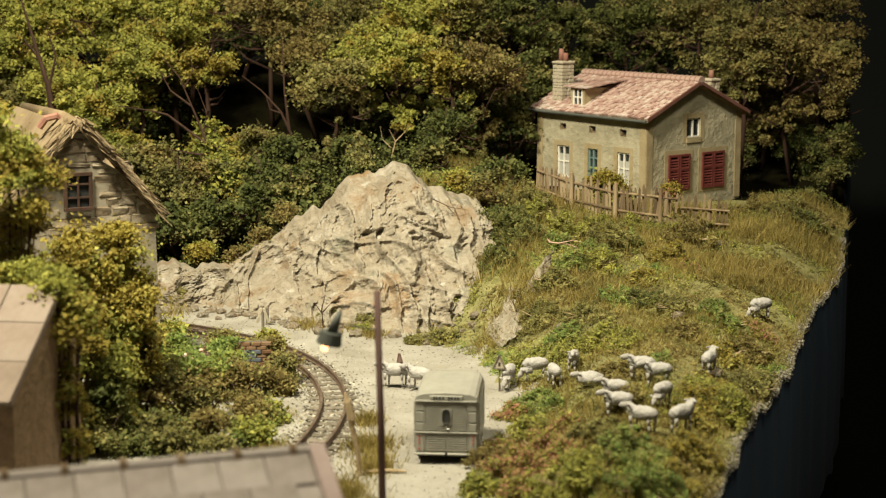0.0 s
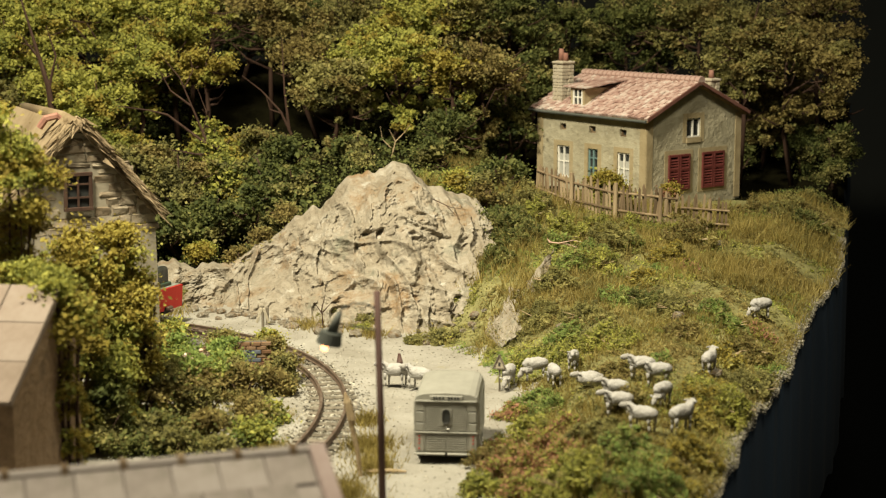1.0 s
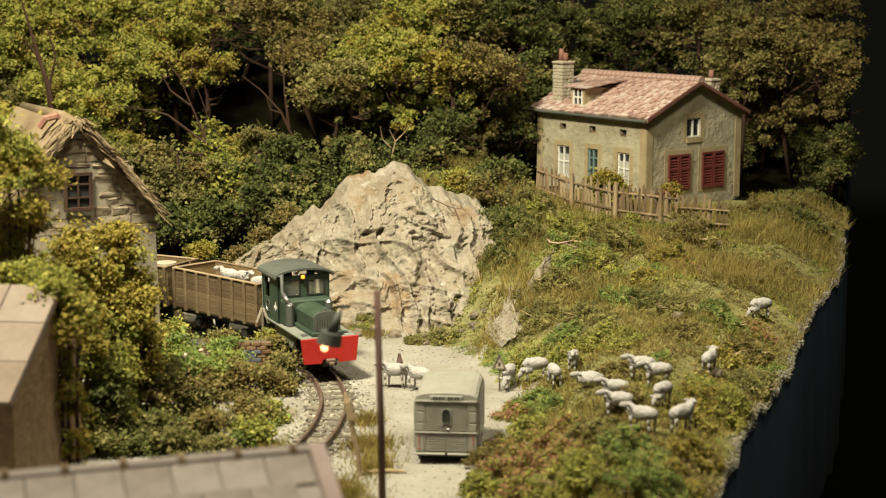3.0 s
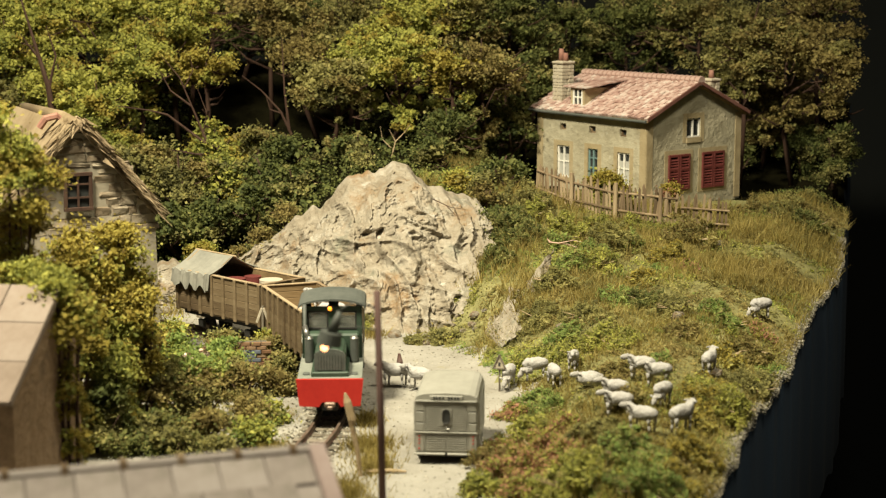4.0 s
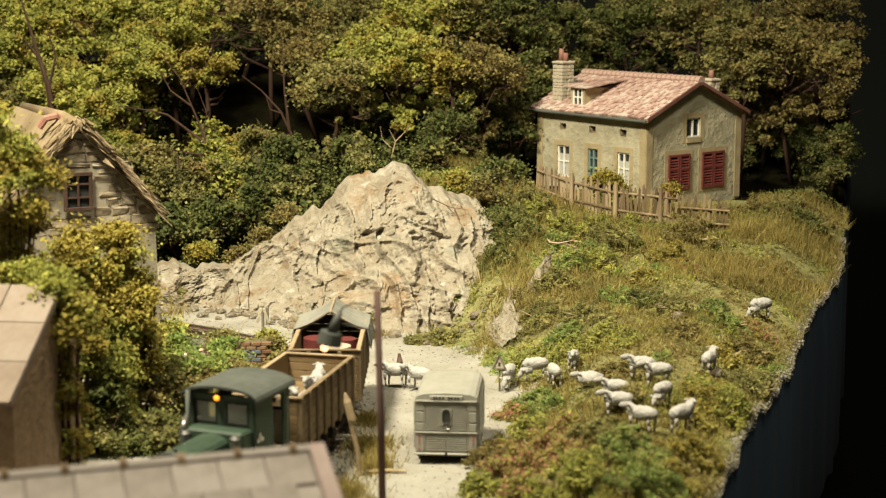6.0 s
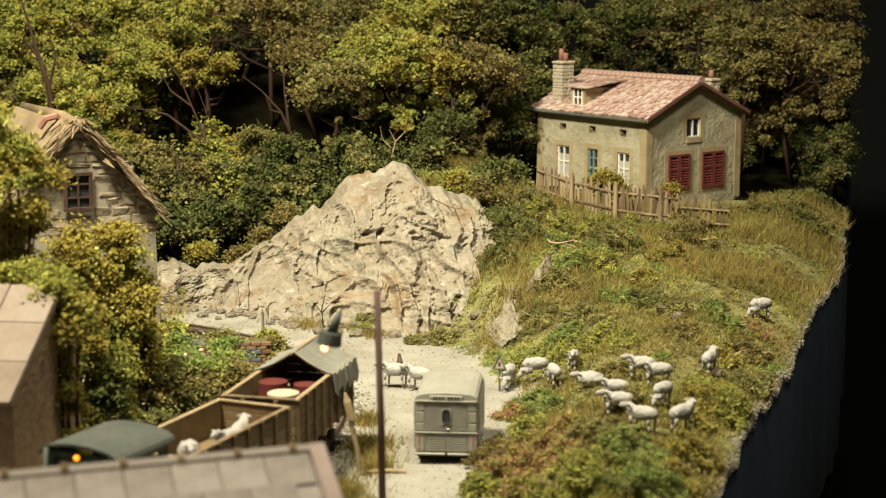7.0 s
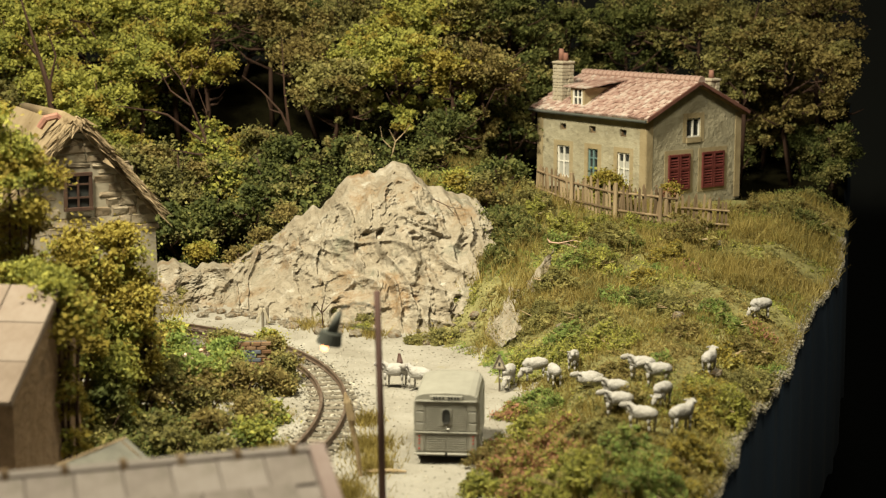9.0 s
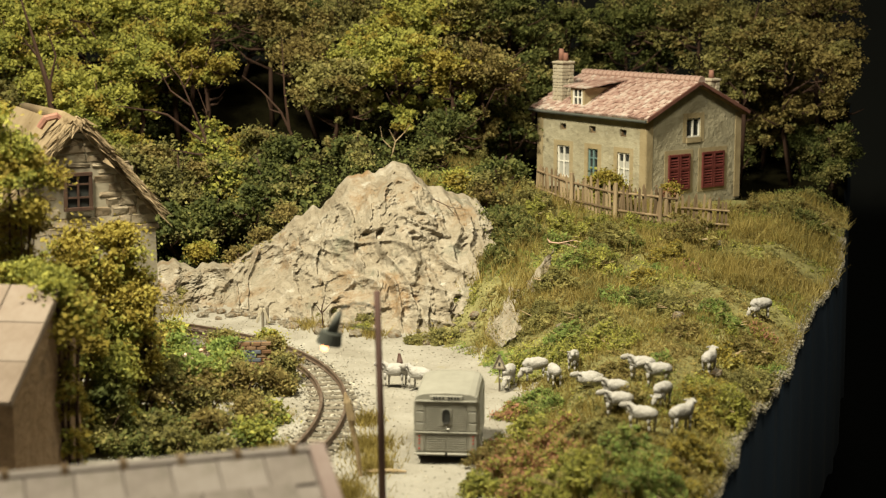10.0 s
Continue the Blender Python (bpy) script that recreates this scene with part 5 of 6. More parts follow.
LOCO = loco()
WAGON_OPEN = wagon(False)
WAGON_TENT = wagon(True)
RIDERS = []
for x, y, how, turn in ((-1.35, 0.3, "standing", 25), (-1.85, 0.6, "lying", 160), (-2.7, 0.55, "standing", -15), (-3.4, 0.45, "standing", 190), (-2.2, -0.3, "lying", 30)):
    RIDERS.append((sheep(how, "white sheep riding in the open wagon", "sheep in the wagon"), WAGON_OPEN, spot(x, y, 1.62, 0, 0, turn) @ Matrix.Scale(1.0, 4)))
for x, y, z, r, h, mat, label in ((-1.0, 0.3, 0.99, 0.45, 1.32, M_CHIMNEY, "pale round drum in the tented wagon"), (-0.7, -0.5, 0.99, 0.36, 1.0, M_PLANK, "brown round drum in the tented wagon"),
                                  (-2.2, -0.4, 0.99, 0.42, 1.3, M_SHUTTER, "dark red round drum in the tented wagon"), (-3.3, 0.2, 0.99, 0.45, 1.1, M_SHUTTER, "dark red round drum under the tarpaulin"),
                                  (-2.3, 0.5, 0.99, 0.34, 1.25, M_SHUTTER, "dark red round drum in the tented wagon"), (-2.6, -0.45, 0.99, 0.4, 1.1, M_PLANK, "brown round drum in the tented wagon")):
    RIDERS.append((drum(r, h, mat, label), WAGON_TENT, spot(x, y, z)))

LOCO_LEN, GAP, WAGON_LEN = 4.75, 0.3, 4.9


def along(t):
    """How far the locomotive's front has come along the track."""
    return 37.85 + 5.63 * (t - 2.0)


def riding(front_s, a, b):
    """Pose of a vehicle whose front end is at front_s and whose axles stand a and b behind it."""
    p, q = on_track(front_s - a), on_track(front_s - b)
    d = (p - q) / np.linalg.norm(p - q)
    at = p + d * a
    return spot(at[0], at[1], 0, 0, 0, math.degrees(math.atan2(d[1], d[0])))


def motions():
    times = [k * 0.25 for k in range(41)]
    walk(LOCO, [(t, riding(along(t), 1.35, 3.4)) for t in times])
    rows = {WAGON_OPEN: [(t, riding(along(t) - LOCO_LEN - GAP, 1.1, 3.8)) for t in times],
            WAGON_TENT: [(t, riding(along(t) - LOCO_LEN - WAGON_LEN - GAP - 0.55, 1.1, 3.8)) for t in times]}
    for wg, keys in rows.items():
        walk(wg, keys)
    for load, wg, place in RIDERS:
        load.scale = place.to_scale()
        walk(load, [(t, m @ place) for t, m in rows[wg]])
    ticks = [k / 15 for k in range(151)]
    for w, x, y, r in WHEELS:
        walk(w, [(t, spot(x, y, r, 0, math.degrees(5.63 * t / r) % 360, 0)) for t in ticks])


# ---- trees, bushes and grass ----
def crown_points(rng, c, r, clumps, per, spread=0.55, shell=0.5, low=-0.6):
    """Leaves of a crown: clumps over an uneven ellipsoid, denser on their outsides, with gaps between."""
    d = rng.normal(size=(clumps, 3))
    d /= np.linalg.norm(d, axis=1)[:, None]
    d[:, 2] = np.where(d[:, 2] < low, -d[:, 2], d[:, 2])
    k = rng.uniform(shell, 1.08, (clumps, 1))
    cc = np.array(c) + d * k * np.array(r)
    rad = rng.uniform(0.55, 1.3, (clumps, 1)) * spread
    e = rng.normal(size=(clumps, per, 3))
    e /= np.linalg.norm(e, axis=2)[:, :, None]
    e *= rng.uniform(0.3, 1.1, (clumps, per, 1))
    return (cc[:, None, :] + e * rad[:, None, :] * np.array([1.1, 1.0, 0.9])).reshape(-1, 3)


def bough_points(rng, c, r, count, spread, low=-0.5):
    """Leaves of a crown: flat boughs round an ellipsoid, each of many small sprays with gaps between, denser above."""
    nb = max(7, int(9 * max(r) ** 0.7))
    d = rng.normal(size=(nb, 3))
    d /= np.linalg.norm(d, axis=1)[:, None]
    d[:, 2] = np.where(d[:, 2] < low, -d[:, 2], d[:, 2])
    bc = np.array(c) + d * rng.uniform(0.3, 0.88, (nb, 1)) * np.array(r)
    bs = rng.uniform(0.3, 0.55, nb) * max(r)
    ns = max(60, count // 58)
    which = rng.integers(0, nb, ns)
    e = rng.normal(size=(ns, 3))
    e /= np.linalg.norm(e, axis=1)[:, None]
    e *= rng.uniform(0.35, 1.12, (ns, 1))
    sc = bc[which] + e * bs[which][:, None] * np.array([1.1, 1.0, 0.72])
    sr = rng.gamma(5.0, spread / 5.0, ns)
    pick = rng.integers(0, ns, count)
    g = rng.normal(0, 0.62, (count, 3)) * np.array([1.15, 1.1, 0.75])
    return sc[pick] + g * sr[pick][:, None]


SEEDS = iter(range(1000, 9000))
SECOND = {M_LEAF_YG: M_LEAF_OR, M_LEAF_OL: M_LEAF_BR, M_LEAF_BR: M_LEAF_OL, M_LEAF_DK: M_LEAF_OL, M_LEAF_GR: M_LEAF_YG, M_LEAF_OR: M_LEAF_YG, M_LEAF_RD: M_LEAF_OR}


def leafy(p, size, mat, rng, owner, flat=0.3, face=0.2):
    """The crown of a plant: most leaves of one colour, some sprays of another."""
    mix = np.sin(p[:, 0] * 2.3 + 1.7 * np.sin(p[:, 2] * 1.9)) + np.sin(p[:, 2] * 2.7 + p[:, 1] * 1.4) + rng.normal(0, 0.5, len(p)) < 0.95
    for leaves, m in ((p[mix], mat), (p[~mix], SECOND[mat])):
        part("crown", flakes("crown", leaves, rng.lognormal(-0.05, 0.33, len(leaves)) * size, m, rng, flat=flat, face=face), None, owner)


def grow_trees(mat, word, rows):
    """Trees of one colour: x, y, height of the crown's middle, its radius."""
    for x, y, zc, r in rows:
        seed = next(SEEDS)
        rng, rd = np.random.default_rng(seed), random.Random(seed)
        z0 = float(land(x, y)) - 0.1
        tr = thing("tree", (x, y, z0), "model tree with a crown of fine %s leaves" % word, "tree", "wood behind the house")
        h = max(zc - z0, r * 0.7)
        bm = bmesh.new()
        pts = [Vector((rd.uniform(-.6, .6), 0.4, 0)), Vector((rd.uniform(-.3, .3), 0.2, h * 0.5)), Vector((0, 0, h)), Vector((rd.uniform(-.4, .4), 0, h + r * 0.8))]
        tube(bm, pts, [0.15, 0.12, 0.09, 0.03])
        for k in range(8):
            b = pts[1].lerp(pts[2], k / 8)
            ang = rd.uniform(0, 6.28)
            e = b + Vector((math.cos(ang) * r * 0.85, math.sin(ang) * r * 0.7, r * rd.uniform(0.1, 0.7)))
            tube(bm, [b, b.lerp(e, 0.5) + Vector((rd.uniform(-.2, .2), 0, -0.15)), e], [0.085, 0.05, 0.02], 5)
        part("trunk", bm, M_BARK, tr, smooth=True)
        bm = bmesh.new()
        for k in range(9):
            ang, out = rd.uniform(3.3, 6.1), r * rd.uniform(0.75, 1.12)
            a = Vector((math.cos(ang) * out * 0.45, math.sin(ang) * out * 0.4, h + r * rd.uniform(-0.5, 0.4)))
            b = Vector((math.cos(ang) * out, math.sin(ang) * out * 0.8, a.z + r * rd.uniform(-0.1, 0.35)))
            tube(bm, [a, a.lerp(b, 0.55) + Vector((0, 0, -0.08)), b], [0.045, 0.03, 0.012], 4)
        part("branchwork", bm, M_BARK, tr)
        p = bough_points(rng, (0, 0, h), (r, r * 0.8, r * 0.9), int(4000 * r), 0.27)
        if not -13.2 < x < -5.5:
            p = np.vstack([p, crown_points(rng, (0, 0, h - r * 1.25), (r * 0.75, r * 0.5, r * 0.8), int(5 * r), 120, 0.32, 0.3)])
        leafy(p, 0.088, mat, rng, tr, 0.35, 0.42 if mat is M_LEAF_YG else 0.2)


def grow_bushes(mat, word, rows, base=-0.25, group="hedge by the track"):
    """Bushes before the stone cottage: x, y, height of the middle, radius."""
    for x, y, zc, r in rows:
        seed = next(SEEDS)
        rng, rd = np.random.default_rng(seed), random.Random(seed)
        z0 = zc - r if base is None else base
        h = max(zc - z0, r * 0.5)
        tall = h > 3
        bu = thing("bush", (x, y, z0), ("tall shrub" if tall else "thick hedge bush") + " of small %s leaves" % word, "bush", group)
        bm = bmesh.new()
        for k in range(5):
            ang = rd.uniform(0, 6.28)
            tube(bm, [(0.15 * math.cos(ang), 0.15 * math.sin(ang), 0), (0.2 * math.cos(ang), 0.2 * math.sin(ang), h * 0.6), (r * 0.6 * math.cos(ang), r * 0.6 * math.sin(ang), h + r * 0.3)], [0.05, 0.035, 0.015], 5)
        part("stem", bm, M_BARK, bu, smooth=True)
        p = bough_points(rng, (0, 0, h), (r, r * 0.8, r), int(5200 * r) + 900, 0.2, -0.8)
        if h > r:
            under = crown_points(rng, (0, 0, (h - r * 0.6) / 2), (r * 0.8, r * 0.6, max(0.3, (h - r * 0.5) / 2)), int(28 * r), 120, 0.26, 0.5, -0.9)
            p = np.vstack([p, under])
        leafy(p, 0.06, mat, rng, bu, 0.3)


def grow_mounds(mat, word, rows):
    """Low plants on the sheep hill: x, y, radius."""
    for x, y, r in rows:
        seed = next(SEEDS)
        rng, rd = np.random.default_rng(seed), random.Random(seed)
        z0 = float(land(x, y))
        mo = thing("shrub", (x, y, z0 - 0.05), "low loose shrub of tiny %s leaves" % word, "shrub", "plants on the hill")
        bm = bmesh.new()
        for k in range(7):
            ang = rd.uniform(0, 6.28)
            tube(bm, [(0, 0, 0), (r * 0.3 * math.cos(ang), r * 0.3 * math.sin(ang), r * 0.3), (r * 0.8 * math.cos(ang), r * 0.8 * math.sin(ang), r * rd.uniform(0.3, 0.6))], [0.03, 0.022, 0.01], 4)
        part("stem", bm, M_TWIG, mo)
        tall = 0.95 if y < 48 or y > 61 else 0.7
        p = crown_points(rng, (0, 0, 0.05), (r, r * 0.85, r * tall), int(85 * r) + 14, 98, 0.17, 0.1, 0.0)
        p[:, 2] = np.abs(p[:, 2])
        p[:, 2] += land(x + p[:, 0], y + p[:, 1]) - z0
        p = p[x + p[:, 0] < edge_x(y + p[:, 1]) - 0.05]
        red = mat is M_LEAF_RD
        mix = rng.uniform(size=len(p)) < (0.42 if red else 0.72)
        for leaves, m in ((p[mix], mat), (p[~mix], M_LEAF_YG if red else M_LEAF_OL)):
            part("crown", flakes("crown", leaves, rng.lognormal(-0.05, 0.35, len(leaves)) * 0.058, m, rng, flat=0.5, single=True, face=0.3), None, mo)
        n = int(160 * r)
        root = np.column_stack([rng.normal(0, r * 0.5, n), rng.normal(0, r * 0.45, n), np.zeros(n)])
        root = root[x + root[:, 0] < edge_x(y + root[:, 1]) - 0.3]
        n = len(root)
        root[:, 2] = land(x + root[:, 0], y + root[:, 1]) - z0
        part("grass_tuft", blades("grass_tuft", root, rng.uniform(0.4, 1.2, n) * r * tall * (1.3 if red else 1.0), M_LEAF_RD if red else M_GRASS, rng, 0.014, 0.3), None, mo)


grow_trees(M_LEAF_YG, "yellow-green", [(-20.7, 84, 9.4, 3.4), (-16.7, 85, 9.9, 3.2), (-16.2, 79, 6.7, 2.0), (-1.1, 85, 10.4, 2.9), (-2.3, 80, 8.7, 2.2), (-12.8, 84, 10.5, 2.8), (-9.9, 76, 4.1, 1.8), (-10.7, 77.5, 5.1, 1.2), (-21.0, 81, 9.6, 1.7), (-14.4, 80, 8.7, 1.9), (-18.2, 80, 7.4, 1.9), (-4.0, 82, 8.9, 1.5), (-18.7, 88, 11.2, 2.7), (-19.4, 79, 5.3, 1.9), (-15.7, 78, 4.9, 1.5)])
grow_trees(M_LEAF_OL, "olive", [(-4.9, 79, 7.4, 2.0), (-8.6, 77, 4.9, 1.3), (15.1, 84, 9.3, 1.6), (-4.7, 86, 10.1, 2.5), (13.6, 89, 10.0, 2.7), (-11.9, 75, 3.7, 1.8), (1.3, 85, 10.7, 2.0), (-21.8, 80, 6.6, 2.4), (16.1, 88, 10.0, 2.1), (-13.8, 76, 4.3, 1.5), (15.3, 88, 8.0, 1.8), (4.9, 88, 8.9, 1.8), (-3.7, 89, 11.3, 2.1)])
grow_trees(M_LEAF_BR, "brown-green", [(-8.8, 86, 10.7, 2.5), (1.8, 80, 8.2, 2.4), (17.2, 84, 8.6, 2.7), (19.3, 82, 8.4, 1.6), (16.9, 87, 6.6, 1.7), (-6.8, 83, 9.1, 1.7), (19.6, 88, 10.9, 2.4)])
grow_trees(M_LEAF_OR, "golden", [(-13.5, 82.5, 9.4, 1.6), (-11.6, 81.5, 8.6, 1.2), (0.4, 79, 8.6, 1.2)])
grow_trees(M_LEAF_DK, "dark green", [(3.4, 86, 10.4, 2.6), (6.8, 90, 10.0, 2.4), (9.8, 90, 10.0, 2.6), (4.1, 84, 7.6, 1.7), (18.6, 95, 3.6, 2.4), (-11.9, 72, 2.1, 1.3), (-10.1, 73, 2.2, 1.5), (2.4, 73, 3.9, 1.2), (3.2, 82, 5.6, 1.7), (-6.8, 90, 11.5, 2.1), (-12.2, 90, 11.5, 2.1), (11.8, 91, 11.1, 2.5), (-15.1, 76, 3.5, 1.5), (-6.5, 75, 3.7, 1.2), (-7.0, 77, 4.9, 1.2), (-4.0, 76, 5.2, 0.9), (-8.0, 75, 3.9, 1.3), (-8.2, 72, 3.1, 1.2), (-0.6, 75, 5.0, 0.8), (0.4, 79, 5.2, 1.7), (16.6, 95, 4.0, 1.6), (16.2, 93, 2.6, 1.3), (12.1, 91, 9.0, 1.8), (8.5, 91, 8.4, 1.8), (-10.6, 92, 9.6, 1.9), (-0.7, 86, 8.4, 1.7)])
grow_bushes(M_LEAF_GR, "fresh green", [(-7.6, 49.4, 1.0, 0.7), (-5.24, 49, -0.26, 0.5), (-5.35, 46.5, -0.2, 0.54), (-7.06, 53, 0.76, 0.61), (-9.06, 54, 0.81, 0.66), (-7.93, 52, 0.72, 0.84), (-7.1, 54, 0.75, 0.55)])
grow_bushes(M_LEAF_OL, "olive", [(-7.71, 56.5, 0.57, 0.54), (-6.0, 55.5, 0.48, 0.68), (-6.41, 52, 0.07, 0.88), (-5.47, 52.5, -0.25, 0.6), (-8.59, 49, 0.83, 1.03), (-5.88, 49, -0.13, 0.75), (-6.73, 46.5, 0.05, 0.79), (-9.76, 49, 1.71, 1.08)])
# The darker leaf colour here stands in for shade low in the hedge.
grow_bushes(M_LEAF_DK, "dark green", [(-9.7, 46, 0.6, 1.2), (-7.5, 45.4, 0.0, 0.7), (-6.3, 45.0, -0.05, 0.55), (-8.3, 46.2, 0.15, 0.85), (-10.72, 45.5, 0.58, 0.92)])
grow_bushes(M_LEAF_BR, "brown-green", [(-7.24, 49, 0.31, 0.99), (-11.89, 46, 5.98, 1.09), (-5.32, 54, 0.33, 0.4)])
grow_bushes(M_LEAF_OR, "golden", [(-11.5, 45, 7.46, 1.1), (-9.5, 41.3, 4.6, 0.6), (-9.9, 47.6, 3.1, 1.1), (-10.62, 48, 4.82, 1.22), (-9.54, 48.4, 5.09, 0.79), (-8.91, 48.6, 3.95, 0.76), (-9.79, 52, 1.74, 0.84), (-10.78, 47, 3.51, 1.19), (-9.58, 48, 3.98, 0.94), (-9.39, 49, 2.84, 0.66)])
grow_bushes(M_LEAF_YG, "yellow-green", [(-11.98, 45, 8.77, 1.01), (-10.4, 45.8, 2.4, 0.95), (-9.35, 46.6, 2.1, 0.75), (-9.75, 41.4, 5.3, 0.62), (-11.12, 44, 5.07, 0.74), (-5.99, 56.5, 0.61, 0.42), (-9.55, 57, 0.78, 0.39)])
grow_bushes(M_LEAF_DK, "dark green", [(17.0, 92, 3.8, 1.5), (19.6, 92, 3.6, 1.6), (15.2, 86, 3.4, 1.1), (18.4, 93, 5.3, 1.9), (17.6, 79.5, 2.4, 0.7), (18.5, 85.6, 4.4, 1.4), (20.0, 84.6, 4.4, 1.1), (19.2, 81.4, 5.0, 0.8), (19.0, 81.2, 3.5, 0.8), (19.0, 86, 2.9, 1.2)], None, "wood behind the house")
grow_bushes(M_LEAF_BR, "brown-green", [(15.6, 88, 5.2, 1.5), (20.2, 92, 5.4, 1.8)], None, "wood behind the house")
grow_bushes(M_LEAF_OL, "olive", [(-6.7, 70.4, 3.0, 0.55), (-7.8, 70.4, 2.0, 0.6), (-8.8, 70.3, 1.3, 0.6), (1.7, 69.3, 4.1, 0.75)], None, "plants on the rock")
grow_bushes(M_LEAF_YG, "yellow-green", [(0.7, 70.2, 4.4, 0.6), (-10.4, 70.4, 1.3, 0.6)], None, "plants on the rock")
grow_bushes(M_LEAF_DK, "dark green", [(-3.4, 71, 5.3, 0.5), (2.3, 67.0, 3.2, 0.8)], None, "plants on the rock")
grow_bushes(M_LEAF_YG, "yellow-green", [(7.36, 73.6, 4.05, 0.42), (6.8, 73.7, 3.9, 0.35), (7.9, 73.5, 3.7, 0.4)], None, "plants before the house")
grow_bushes(M_LEAF_RD, "reddish", [(10.1, 73.6, 3.6, 0.28)], None, "plants before the house")
grow_mounds(M_LEAF_DK, "dark green", [(2.75, 66.35, 1.26), (2.1, 63.65, 0.84), (7.16, 58.3, 0.84), (16.2, 73.1, 1.0), (3.1, 67.8, 0.85)])
grow_mounds(M_LEAF_OL, "olive", [(-4.41, 64.15, 0.49), (-2.81, 63.0, 0.53), (-2.08, 63.9, 0.39), (-0.08, 60.0, 0.59), (-10.8, 67.45, 0.66), (-1.02, 59.95, 0.36), (3.61, 70.05, 1.19), (2.46, 79.15, 1.2), (6.69, 65.85, 1.25), (7.95, 56.7, 0.75), (4.02, 43.3, 0.8), (15.61, 74.05, 1.26), (9.74, 50.3, 0.86), (4.05, 60.05, 0.91), (4.82, 56.7, 0.86), (3.33, 58.0, 0.77)])
grow_mounds(M_LEAF_GR, "fresh green", [(6.25, 58.2, 0.88), (9.66, 55.2, 0.8), (9.44, 57.2, 0.56), (4.86, 41.25, 1.0), (3.2, 49.4, 0.6), (2.83, 50.45, 0.69), (4.18, 55.85, 0.64), (6.63, 50.1, 0.49), (5.06, 39.3, 1.04)])
grow_mounds(M_LEAF_YG, "yellow-green", [(-3.84, 64.6, 0.34), (0.34, 62.3, 0.33), (-11.35, 68.0, 0.52), (-3.09, 61.95, 0.28), (4.96, 67.0, 1.14), (5.75, 62.85, 1.07), (8.31, 47.05, 0.98), (4.25, 54.2, 0.72), (2.8, 55.2, 0.63), (5.18, 54.2, 0.72), (7.55, 48.1, 0.64), (5.85, 53.4, 0.61), (3.04, 40.05, 1.06), (0.98, 42.1, 0.57), (2.38, 46.65, 0.8), (8.13, 79.15, 0.9)])
grow_mounds(M_LEAF_BR, "brown-green", [(5.19, 50.45, 0.69), (10.1, 67.5, 1.41), (7.85, 53.2, 0.71), (10.09, 53.3, 0.81), (5.08, 46.1, 0.61), (1.34, 44.35, 0.67)])
grow_mounds(M_LEAF_RD, "reddish", [(2.66, 44.4, 0.84), (2.09, 49.6, 0.49), (3.37, 46.75, 0.53), (2.11, 41.05, 0.62), (1.9, 42.8, 0.85), (2.9, 42.9, 0.7), (1.6, 45.4, 0.5), (10.9, 55.6, 0.5), (9.3, 62.5, 0.5)])


grow_mounds(M_LEAF_YG, "yellow-green", [(3.9, 69.0, 0.85), (5.2, 68.3, 0.75), (6.6, 68.7, 0.75), (8.2, 69.3, 0.65), (9.8, 69.5, 0.6), (11.6, 69.8, 0.55)])
grow_mounds(M_LEAF_GR, "fresh green", [(4.6, 66.0, 0.75), (6.0, 64.4, 0.8), (7.4, 66.2, 0.65), (5.0, 62.4, 0.7)])
grow_mounds(M_LEAF_BR, "brown-green", [(14.2, 75.0, 0.8), (16.3, 75.6, 0.85), (13.0, 74.4, 0.65), (17.3, 75.4, 0.6)])
grow_mounds(M_LEAF_OR, "golden", [(7.1, 45.4, 0.6), (7.7, 46.9, 0.75), (6.6, 42.4, 0.85), (8.3, 48.9, 0.6), (5.7, 40.2, 0.85), (9.0, 51.8, 0.6), (7.3, 60.6, 0.7), (8.6, 64.0, 0.8)])


def scatter(rg, n, x0, x1, y0, y1, keep):
    x, y = rg.uniform(x0, x1, n), rg.uniform(y0, y1, n)
    ok = keep(x, y)
    return x[ok], y[ok]


def hillside(x, y, lo=0.35):
    return (x - np.interp(y, FOOT_Y, FOOT_X) > lo) & (x < edge_x(y) - 0.02) & ~((x > 2) & (y > 76.5) & (x < 15))


